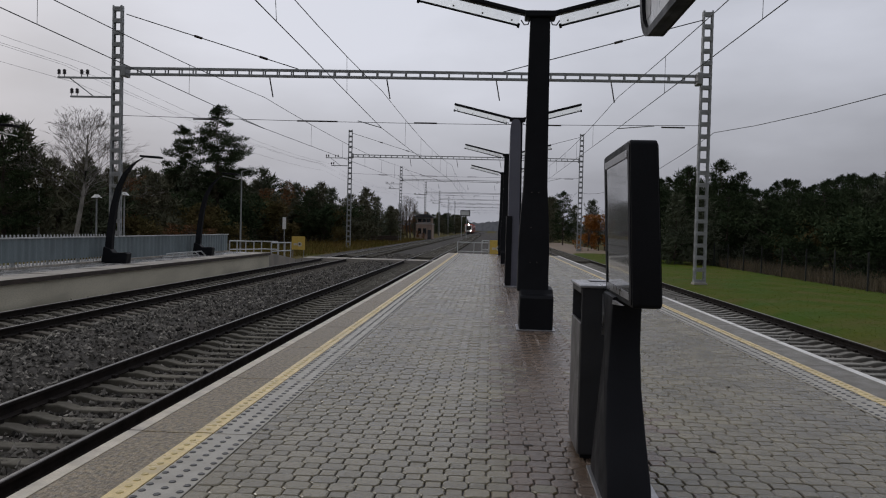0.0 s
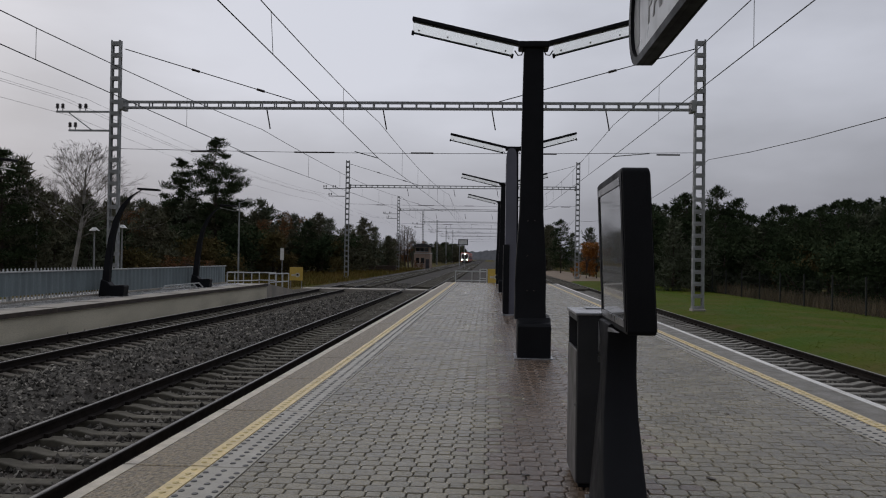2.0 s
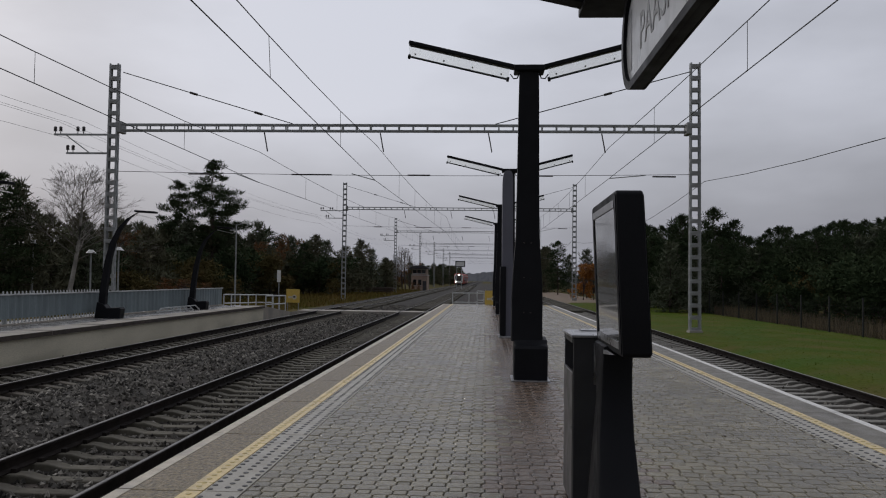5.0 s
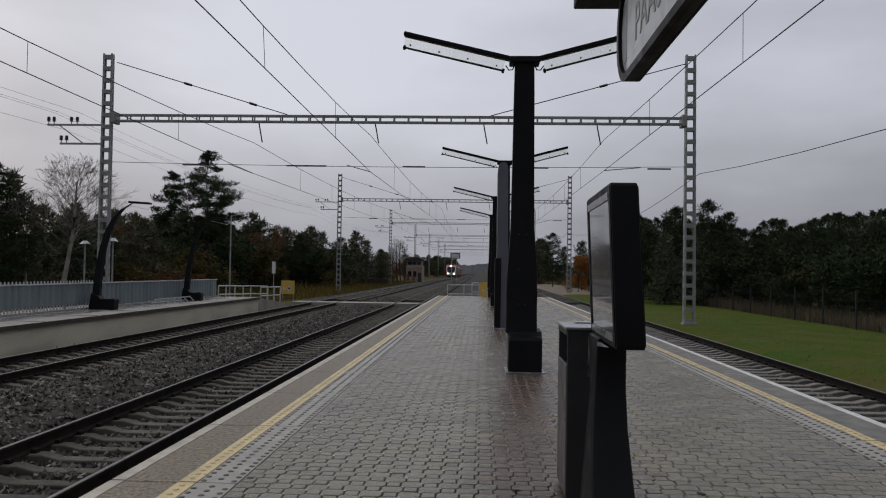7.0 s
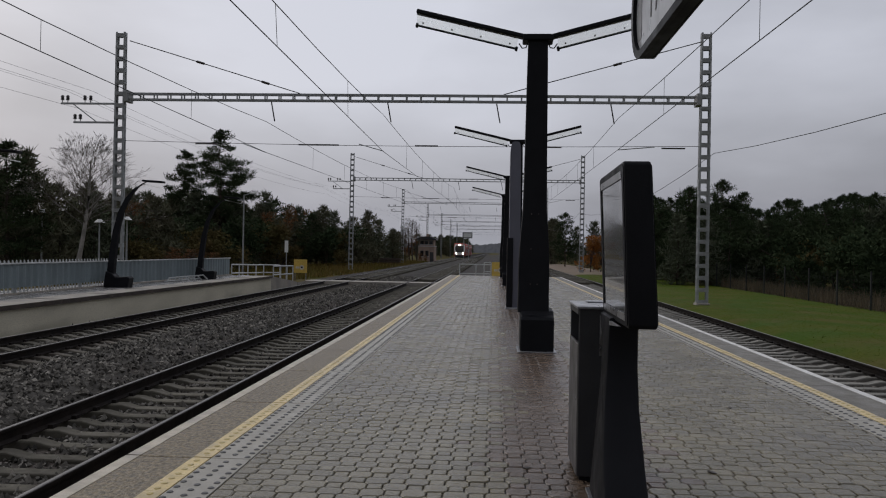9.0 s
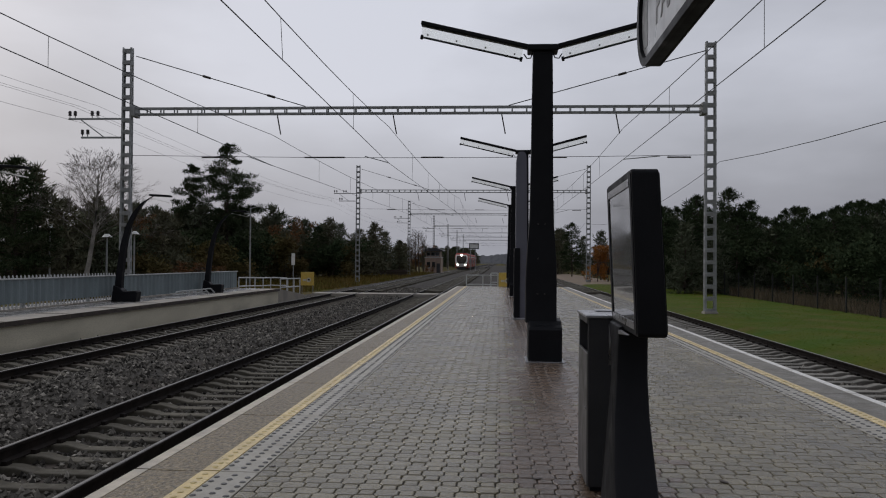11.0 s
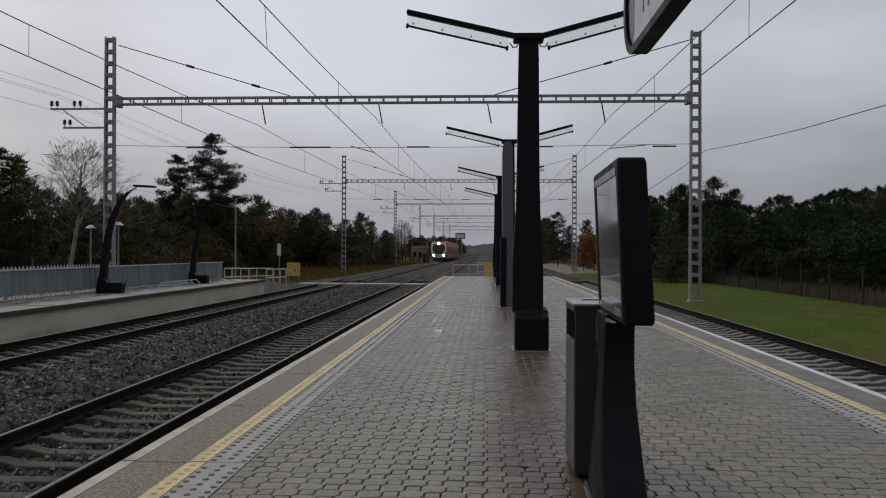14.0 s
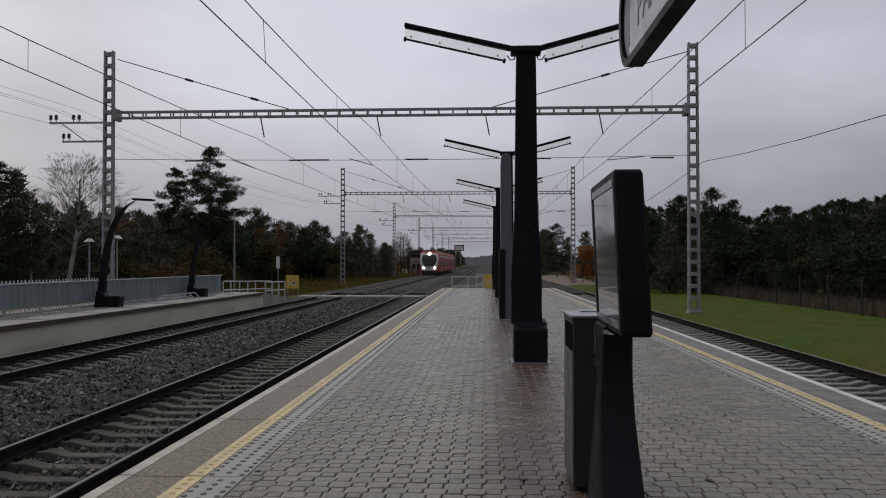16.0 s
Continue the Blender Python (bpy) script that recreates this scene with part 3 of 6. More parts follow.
def overhead():
    mast = lattice_mast(MAST_H)
    tagged(mast, "tall galvanised steel lattice mast carrying the overhead line", "mast", group="catenary masts")
    mast.matrix_basis = pose(XL - 0.18, GANTRY_Y[0], -0.75)
    beam = gantry_beam()
    tagged(beam, "long galvanised lattice beam spanning between two masts", "gantry beam", group="catenary beams")
    beam.matrix_basis = pose((XL + XR) / 2 - 0.06, GANTRY_Y[0], BEAM_Z)
    arm = insulator_arm()
    tagged(arm, "steel cross arms with dark insulators on a mast", "insulator arm", group="insulator arms")
    arm.matrix_basis = pose(XL - 0.38, GANTRY_Y[0], BEAM_Z - 0.32)
    for i, y in enumerate(GANTRY_Y):
        dz, dx = DZ[i], DX[i]
        if i:
            copy_thing(mast, pose(XL + dx, y, -0.97)).scale.z = (MAST_H + dz + 0.22) / MAST_H
            copy_thing(beam, pose((XL + XR) / 2 + dx, y, BEAM_Z + dz + BEAM_DZ[i]))
            copy_thing(arm, pose(XL - 0.2 + dx, y, BEAM_Z - 0.28 + dz))
        copy_thing(mast, pose(XR + dx, y, -0.62)).scale.z = (MAST_H + dz - 0.13) / MAST_H
        if i < 3:
            stay((XL + 0.2 + dx, y, 10.75 + dz), (-8.7 + dx, y, BEAM_Z + 0.2 + dz))
            stay((XR - 0.2 + dx, y, 10.75 + dz), (0.35 + dx, y, BEAM_Z + 0.2 + dz))
        # cross-span rope with registration arms
        w = empty("cross_span_wire", dx, y, 0)
        zc = 6.24 + dz
        part("rope", tube(bmesh.new(), [(XL + (XR - XL) * k / 10, 0, zc - 0.12 * math.sin(math.pi * k / 10)) for k in range(11)], 0.012, 5), M_WIRE, w)
        for cx in (-12.9, -8.2, -7.4, -3.0, 2.4, 7.7):
            part("insulator", tube(bmesh.new(), [(cx - 0.5, 0, zc - 0.1), (cx + 0.5, 0, zc - 0.1)], 0.035, 7), M_INSUL, w)
        side = 0.22 if i % 2 else -0.22
        for cx, line_x, line_z in ((-11.3, -9.97, 5.78), (-6.0, -4.72, 5.90), (6.9, 5.55, 6.05)):
            part("registration_arm", tube(bmesh.new(), [(cx, 0, zc - 0.05), (line_x + side - dx, 0, line_z + 0.75 * dz)], 0.022, 6), M_GALV, w)
        for cx in (-9.97, -4.75, 0.05, 5.0):
            part("hanger", tube(bmesh.new(), [(cx, 0, BEAM_Z + dz - 0.2), (cx + 0.16, 0, BEAM_Z + dz - 1.05)], 0.03, 6), M_INSUL, w)
        tagged(w, "thin cross-span rope with insulators below a beam", "overhead wire", group="cross-span wires")
    # contact wires and carrying cables
    for cx, zc, zm, sag in ((-9.97, 5.78, 7.15, 0.75), (-4.72, 5.90, 7.50, 0.75), (5.55, 6.05, 7.42, 0.35)):
        w = empty("contact_line", 0, 0, 0)
        tagged(w, "thin contact wire and carrying cable above a track", "overhead wire", group="contact lines")
        ends = (-19.0,) + GANTRY_Y
        contact, carry = bmesh.new(), bmesh.new()
        cpts, mpts = [], []
        for i, (a, b) in enumerate(zip(ends, ends[1:])):
            for k in range(12):
                u = k / 12
                y = a + (b - a) * u
                zz = cx + (-0.22 if i % 2 else 0.22) * (1 - 2 * u)
                up = float(np.interp(y, GANTRY_Y, DZ))
                cpts.append((zz + (0.17 * (1 - u) if i == 0 and cx == -4.72 else 0.0), y, zc + 0.75 * up))
                mpts.append((zz, y, zm + 0.9 * up - 4 * (sag if i == 0 else 0.4) * u * (1 - u)))
                if k % 2 == 0 and k and i < 3:
                    part("dropper", tube(bmesh.new(), [cpts[-1], mpts[-1]], 0.007, 4), M_WIRE, w)
        part("contact_wire", tube(contact, cpts, 0.0125, 5), M_WIRE, w)
        part("carrying_cable", tube(carry, mpts, 0.0125, 5), M_WIRE, w)
    # feeder along the outer masts
    w = empty("feeder_wire", 0, 0, 0)
    tagged(w, "thin feeder wire hung along the masts", "overhead wire", group="feeder wires")
    pts = []
    for a, b in zip((-19.0,) + GANTRY_Y[:4], GANTRY_Y[:5]):
        for k in range(10):
            u = k / 10
            pts.append((XR + 0.42, a + (b - a) * u, 5.95 - 4 * 1.10 * u * (1 - u)))
    part("wire", tube(bmesh.new(), pts, 0.0125, 5), M_WIRE, w)
    for dx, dz in ((-2.7, 0.2), (-2.4, 0.2), (-1.5, 0.2), (-2.1, -0.6)):
        w = empty("feeder_wire", 0, 0, 0)
        tagged(w, "thin line wire on the pin insulators", "overhead wire", group="feeder wires")
        pts = []
        for i, (a, b) in enumerate(zip((-19.0,) + GANTRY_Y[:4], GANTRY_Y[:5])):
            for k in range(10):
                u = k / 10
                pts.append((XL + dx, a + (b - a) * u, BEAM_Z + dz + 0.05 - 4 * 0.55 * u * (1 - u)))
        part("wire", tube(bmesh.new(), pts, 0.006, 4), M_WIRE, w)


# ---- platform furniture ----
def lamp_pillar(shaft_mat):
    p = empty("platform_lamp")
    # foot, slightly proud of the shaft and reaching forward
    bm = bmesh.new()
    prism(bm, [(-0.34, 0.0), (-0.36, 0.50), (-0.33, 0.54), (-0.25, 0.57), (-0.18, 0.63), (0.18, 0.66), (0.22, 0.0)], "x", -0.26, 0.26, 0.02)
    part("foot", bm, M_BLACK, p)
    part("base_plate", B(-0.30, 0.30, -0.40, 0.28, 0.0, 0.015, 0.004), M_STEEL, p, "steel base plate")
    # tapering shaft
    bm = bmesh.new()
    prof = [(0.60, 0.245, -0.19, 0.20), (0.85, 0.240, -0.16, 0.19), (1.2, 0.240, -0.15, 0.18), (1.5, 0.235, -0.15, 0.18), (1.82, 0.214, -0.14, 0.17), (2.25, 0.187, -0.14, 0.15), (2.9, 0.175, -0.14, 0.12), (3.6, 0.168, -0.14, 0.09), (4.4, 0.160, -0.16, 0.06), (4.89, 0.153, -0.18, 0.03)]
    rings = []
    for z, w, y0, y1 in prof:
        ring = [(c - 0.055, d) for c, d in ((-w, y0), (w, y0), (w, y1), (-w, y1))]
        rings.append([bm.verts.new((x, y, z)) for x, y in ring])
    for a, c in zip(rings, rings[1:]):
        for k in range(4):
            bm.faces.new((a[k], a[(k + 1) % 4], c[(k + 1) % 4], c[k]))
    bm.faces.new(rings[-1])
    bm.faces.new(rings[0][::-1])
    vert_edges = [e for e in bm.edges if abs(e.verts[0].co.z - e.verts[1].co.z) > 0.1]
    bmesh.ops.bevel(bm, geom=vert_edges, offset=0.03, segments=3, profile=0.5, affect="EDGES")
    bmesh.ops.recalc_face_normals(bm, faces=bm.faces)
    smooth(part("shaft", bm, shaft_mat, p), 30)
    for z in (1.05, 1.6, 2.15):
        for x in (-0.11, 0.0):
            part("bolt", tube(bmesh.new(), [(x, -0.165, z), (x, -0.135, z)], 0.012, 8), M_INSUL, p)
    part("hub", B(-0.295, 0.185, -0.24, 0.10, 4.87, 4.97, 0.02), M_BLACK, p)
    for s in (-1, 1):
        tilt = Matrix.Translation((s * 0.20 - 0.055, -0.08, 4.955)) @ Matrix.Rotation(radians(13.2 if s < 0 else -14.8), 4, "Y")
        lo, hi = sorted((s * 0.0, s * 1.78))
        arm = part("lamp_arm", B(lo, hi, -0.06, 0.10, -0.030, 0.032, 0.012, m=tilt), M_BLACK, p)
        lo, hi = sorted((s * 0.10, s * 1.76))
        lean = tilt @ Matrix.Translation((0, -0.02, -0.04)) @ Matrix.Rotation(radians(-22), 4, "X")
        part("diffuser", B(lo, hi, -0.005, 0.28, -0.012, 0.0, 0.003, m=lean), M_DIFFUSER, arm, "pale translucent diffuser")
        part("diffuser_rail", B(lo - 0.02, hi + 0.02, 0.28, 0.295, -0.022, 0.010, m=lean), M_BLACK, arm)
        for x in (0.10, 1.76):
            part("end_clip", B(s * x - 0.02, s * x + 0.02, 0.25, 0.31, -0.04, 0.015, 0.004, m=lean), M_BLACK, arm)
        for q in (0.22, 0.70, 1.18, 1.66):
            part("fixing", B(s * q - 0.012, s * q + 0.012, 0.16, 0.20, -0.018, -0.0125, 0.0, m=lean), M_GALV, arm)
        pts = [(s * q - 0.055, yq, zq) for q, yq, zq in ((0.16, -0.10, 4.86), (0.19, -0.14, 4.77), (0.25, -0.15, 4.76), (0.30, -0.12, 4.84))]
        part("cable_loop", tube(bmesh.new(), pts, 0.01, 5), M_BLACK, arm)
    return p


def pillars():
    black = lamp_pillar(M_BLACK)
    tagged(black, "tall black two-armed platform lamp with pale diffusers", "platform lamp", group="platform lamps")
    black.matrix_basis = pose(0.715, PILLAR_Y[0], 0)
    copy_thing(black, pose(0.76, PILLAR_Y[1], 0))
    copy_thing(black, pose(0.72, PILLAR_Y[2], 0))
    copy_thing(black, pose(0.71, PILLAR_Y[3], 0))
    copy_thing(black, pose(0.80, 0.15, 0))


def pylon():
    """A tall grey slab with a rounded top and a black notice panel on its lower flank."""
    p = empty("information_pylon", 0, 21.8, 0)
    bm = bmesh.new()
    rings = []
    for z, x0, x1 in ((0.04, 0.47, 0.75), (1.9, 0.445, 0.74), (3.2, 0.44, 0.73), (4.30, 0.443, 0.72), (4.44, 0.455, 0.708), (4.52, 0.49, 0.675), (4.545, 0.54, 0.63)):
        rings.append([bm.verts.new((x, y, z)) for x, y in ((x0, -0.10), (x1, -0.10), (x1, 0.75), (x0, 0.75))])
    for a, c in zip(rings, rings[1:]):
        for k in range(4):
            bm.faces.new((a[k], a[(k + 1) % 4], c[(k + 1) % 4], c[k]))
    bm.faces.new(rings[0][::-1]), bm.faces.new(rings[-1])
    bmesh.ops.recalc_face_normals(bm, faces=bm.faces)
    smooth(part("body", bm, M_GREYPOST, p), 32)
    part("notice_panel", B(0.395, 0.555, -0.16, 0.70, 0.05, 1.93, 0.02), M_BLACK, p, "black notice panel")
    part("base_plate", B(0.38, 0.78, -0.2, 0.8, 0.0, 0.04, 0.006), M_STEEL, p, "steel base plate")
    tagged(p, "tall grey-blue information pylon with rounded top and black lower panel", "pylon")


M_GLASS = mat("display_glass", (0.17, 0.175, 0.175), 0.05, second=(0.10, 0.104, 0.106), scale=1.2, fine=9, bump=0.0, spec=1.0, rough_var=0.03)


def info_display():
    """A double-sided notice case on a curved post; the long faces lie along the platform."""
    d = empty("info_display")
    bm = bmesh.new()
    prism(bm, rounded(-0.545, 0.545, 1.14, 2.06, 0.03, 5), "x", -0.085, 0.085, 0.012)
    smooth(part("case", bm, M_BLACK, d), 40)
    for s in (-1, 1):
        x0, x1 = sorted((s * 0.085, s * 0.090))
        bm = bmesh.new()
        outer, inner = rounded(-0.53, 0.53, 1.155, 2.045, 0.026, 6), rounded(-0.47, 0.47, 1.225, 1.965, 0.02, 6)
        for a, b in ((x0, x1),):
            vs = [[bm.verts.new((x, u, v)) for u, v in o] for x in (a, b) for o in (outer, inner)]
            n = len(outer)
            for k in range(n):
                j = (k + 1) % n
                bm.faces.new((vs[0][k], vs[0][j], vs[1][j], vs[1][k]))
                bm.faces.new((vs[2][k], vs[2][j], vs[3][j], vs[3][k]))
                bm.faces.new((vs[0][k], vs[0][j], vs[2][j], vs[2][k]))
                bm.faces.new((vs[1][k], vs[1][j], vs[3][j], vs[3][k]))
        bmesh.ops.recalc_face_normals(bm, faces=bm.faces)
        f = part("frame", bm, M_BLACK, d)
        x0, x1 = sorted((s * 0.0885, s * 0.093))
        part("top_trim", B(x0, x1, -0.46, 0.47, 1.968, 2.012, 0.002), M_STEEL, f, "brushed steel trim")
        part("bottom_trim", B(x0, x1, -0.46, 0.47, 1.178, 1.222, 0.002), M_STEEL, f, "brushed steel trim")
        x0, x1 = sorted((s * 0.084, s * 0.088))
        part("pane", B(x0, x1, -0.475, 0.475, 1.22, 1.97), M_GLASS, f, "reflecting glass over a pale notice")
        x0, x1 = sorted((s * 0.086, s * 0.094))
        part("hinge_strip", B(x0, x1, 0.435, 0.475, 1.22, 1.97), M_BLACK, f, "black seal strip")
    # the case leans a little and is thicker below
    for o in d.children_recursive:
        for v in o.data.vertices:
            h = v.co.z - 1.14
            v.co.x = v.co.x * (0.94 - 0.06 * h) - 0.051 * (h - 0.46)
    # post, curving forward at the foot
    front = [(0.0, 1.16), (0.02, 1.02), (0.02, 0.85), (-0.06, 0.62), (-0.28, 0.34), (-0.46, 0.14), (-0.52, 0.0)]
    back = [(0.30, 0.0), (0.30, 0.4), (0.28, 0.8), (0.34, 1.0), (0.47, 1.13), (0.50, 1.16)]
    bm = bmesh.new()
    prism(bm, front[::-1] + [(0.0, 1.16)][1:] + back[::-1], "x", -0.156, 0.094, 0.025)
    for v in bm.verts:
        if v.co.x < 0:
            v.co.x += 0.156 + float(np.interp(v.co.z, [0.0, 0.35, 0.8, 1.1], [-0.162, -0.150, -0.102, -0.092]))
    smooth(part("post", bm, M_BLACK, d), 40)
    bm = bmesh.new()
    prism(bm, [(-0.35, 1.138), (0.50, 1.138), (0.50, 0.86), (0.465, 0.95), (0.38, 1.04), (0.20, 1.10)], "x", -0.088, -0.070)
    part("gusset", bm, M_STEEL, d, "bright worn side plate")
    part("base_plate", B(-0.18, 0.18, -0.58, 0.36, 0.0, 0.012, 0.003), M_STEEL, d)
    return tagged(d, "black two-sided notice case on a curved post, glass reflecting the trees", "information display")


def litter_bin():
    b = empty("litter_bin")
    M = mat("dark_grey_metal", (0.028, 0.028, 0.030), 0.5, scale=4, fine=110, bump=0.04)
    MS = mat("grey_side_panel", (0.085, 0.08, 0.078), 0.45, scale=3, fine=110, bump=0.04)
    part("front_panel", B(-0.18, 0.18, 0.0, 0.02, 0.03, 1.17, 0.006), M, b)
    part("back_panel", B(-0.18, 0.18, 0.58, 0.60, 0.03, 1.17, 0.006), M, b)
    for s in (-1, 1):
        x0, x1 = sorted((s * 0.165, s * 0.185))
        bm = box(bmesh.new(), x0, x1, 0.02, 0.58, 0.03, 0.93, 0.005)
        part("door", bm, MS, b, "grey steel side door")
        part("lintel", B(x0, x1, 0.02, 0.58, 1.13, 1.17, 0.004), M, b)
        x0, x1 = sorted((s * 0.186, s * 0.19))
        part("lock", tube(bmesh.new(), [(x0, 0.08, 0.55), (x1, 0.08, 0.55)], 0.012, 8), M_STEEL, b, "small steel lock")
    part("inner_box", B(-0.15, 0.15, 0.03, 0.57, 0.05, 0.90), M_BLACK, b)
    part("lid", B(-0.195, 0.195, -0.015, 0.615, 1.17, 1.19, 0.006), M_STEEL, b, "wet steel lid")
    part("ash_tray", B(-0.08, 0.08, 0.40, 0.55, 1.19, 1.20, 0.004), M_STEEL, b)
    part("base", B(-0.16, 0.16, 0.02, 0.58, 0.0, 0.03), M_BLACK, b)
    return tagged(b, "tall dark grey metal litter bin with a steel lid", "litter bin", group="litter bins")


def station_sign():
    s = empty("station_sign", 0.745, 2.45, 2.752)
    bm = bmesh.new()
    prism(bm, rounded(-1.70, 1.70, -0.25, 0.27, 0.25, 10), "x", -0.024, 0.024, 0.006)
    smooth(part("housing", bm, M_BLACK, s), 40)
    # raised rim on both faces
    outer, inner = rounded(-1.70, 1.70, -0.25, 0.27, 0.25, 10), rounded(-1.650, 1.650, -0.212, 0.232, 0.212, 10)
    for x0, x1 in ((-0.046, -0.0235), (0.0235, 0.032)):
        bm = bmesh.new()
        vs = [[bm.verts.new((x, u, v)) for u, v in o] for x in (x0, x1) for o in (outer, inner)]
        n = len(outer)
        for k in range(n):
            j = (k + 1) % n
            for a, c in ((0, 1), (2, 3), (0, 2), (1, 3)):
                bm.faces.new((vs[a][k], vs[a][j], vs[c][j], vs[c][k]))
        bmesh.ops.recalc_face_normals(bm, faces=bm.faces)
        smooth(part("rim", bm, M_BLACK, s), 40)
    M = mat("sign_face", (0.56, 0.57, 0.58), 0.35, second=(0.50, 0.51, 0.52), scale=2, fine=12, bump=0.0, stain=(0.38, 0.38, 0.39), stain_scale=2.2, stain_amount=0.5)
    ML = mat("sign_lettering", (0.33, 0.335, 0.34), 0.5, scale=5, fine=50, bump=0.0)
    for k in (-1, 1):
        a, b = sorted((k * 0.0235, k * 0.0275))
        bm = bmesh.new()
        prism(bm, rounded(-1.655, 1.655, -0.215, 0.235, 0.215, 10), "x", a, b)
        face = part("face", bm, M, s, "pale grey lettered panel")
        a, b = sorted((k * 0.0278, k * 0.0295))
        part("end_band", B(a, b, 1.50, 1.60, -0.14, 0.16, 0.0), ML, face, "grey band at the end")
        cu = bpy.data.curves.new("lettering", "FONT")
        cu.body, cu.size, cu.extrude, cu.align_x, cu.align_y = "PÄÄSKÜLA", 0.245, 0.0012, "LEFT", "CENTER"
        cu.materials.append(ML)
        t = new("lettering", cu)
        t.parent = face
        t.matrix_basis = pose(k * 0.029, k * -1.30, -0.03, 90, 0, 90 * k)
    # lamp box on top of the far end
    part("bracket", B(-0.245, 0.06, 1.62, 1.93, 0.258, 0.33, 0.008), M_BLACK, s, "black bracket box over the sign")
    part("bracket_arm", B(-1.2, 0.0, -0.06, 0.06, -0.03, 0.03, 0.006, m=pose(-0.215, 1.78, 0.30, 0, 13, 0)), M_BLACK, s)
    part("mount", B(-0.03, 0.03, -2.32, -1.69, -0.1, 0.1, 0.01), M_BLACK, s)
    tagged(s, "long pale station name sign in a rounded black frame", "station sign")


def furniture():
    d = info_display()
    d.matrix_basis = pose(0.818, 4.93, 0, 0, 0, -0.9)
    pylon()
    b = litter_bin()
    b.matrix_basis = pose(0.785, 5.47, 0)
    station_sign()


overhead()
pillars()
furniture()


# ---- trees ----
M_PINE = mat("pine_needles", (0.036, 0.054, 0.027), 1.0, second=(0.049, 0.062, 0.031), scale=0.5, fine=8, bump=0, island=0.18, spec=0.02)
M_LEAF = mat("fallen_leaf", (0.035, 0.022, 0.012), 0.6, scale=30, fine=90, bump=0.1)
M_OLIVE = mat("olive_autumn_leaves", (0.090, 0.080, 0.032), 1.0, second=(0.120, 0.085, 0.040), scale=0.4, fine=8, bump=0, island=0.25, spec=0.02)
# these two conifer colours are lifted to hold the haze of the far wood
M_PINE_DULL_HAZED = mat("brownish_hazed_conifer", (0.108, 0.114, 0.074), 1.0, second=(0.120, 0.108, 0.070), scale=0.4, fine=8, bump=0, island=0.15, spec=0.02)
M_PINE_HAZED = mat("grey_green_hazed_conifer", (0.092, 0.106, 0.070), 1.0, second=(0.108, 0.116, 0.076), scale=0.4, fine=8, bump=0, island=0.15, spec=0.02)
M_AUTUMN = mat("orange_leaves", (0.40, 0.150, 0.025), 0.8, second=(0.20, 0.095, 0.028), scale=0.7, fine=20, bump=0, island=0.35, spec=0.2)
M_BROWN_LEAF = mat("brown_leaves", (0.21, 0.090, 0.034), 0.8, second=(0.10, 0.065, 0.028), scale=0.7, fine=20, bump=0, island=0.35, spec=0.2)
M_BARK = mat("pine_bark", (0.060, 0.040, 0.030), 0.9, second=(0.035, 0.026, 0.02), scale=4, fine=30, bump=0.5)
M_BIRCH = mat("birch_bark", (0.30, 0.28, 0.25), 0.8, second=(0.16, 0.15, 0.135), scale=3, fine=12, bump=0.3)
M_TWIG = mat("bare_twigs", (0.15, 0.13, 0.115), 0.9, second=(0.10, 0.088, 0.078), scale=3, fine=12, bump=0)


def tufts(rng, centres, radii, per, size, flat=0.7, wide=0.32):
    """Loose tufts of small pointed leaves round each centre."""
    n = len(centres)
    d = rng.normal(0, 1, (n, per, 3))
    d /= np.linalg.norm(d, axis=2, keepdims=True)
    r = np.asarray(radii)[:, None, None] * (0.35 + 0.75 * rng.random((n, per, 1)))
    c = np.asarray(centres)[:, None] + d * r * np.array([1, 1, flat])
    a = rng.normal(0, 1, (n, per, 3))
    a /= np.linalg.norm(a, axis=2, keepdims=True)
    out = d + 0.5 * rng.normal(0, 1, (n, per, 3)) + np.array([0, 0, 0.55])
    out /= np.linalg.norm(out, axis=2, keepdims=True)
    s = size * (0.6 + 0.8 * rng.random((n, per, 1)))
    v = np.stack([c - a * s * wide, c + a * s * wide, c + out * s], 2).reshape(-1, 3)
    return v, np.arange(len(v)).reshape(-1, 3)


def trunk_mesh(h, r, rng, mat_, parent, lean=0.03, name="trunk"):
    pts = [(rng.normal(0, lean) * k, rng.normal(0, lean) * k, h * k / 6) for k in range(7)]
    smooth(part(name, tube(bmesh.new(), pts, r, 8, r * 0.12), mat_, parent), 60)
    return pts


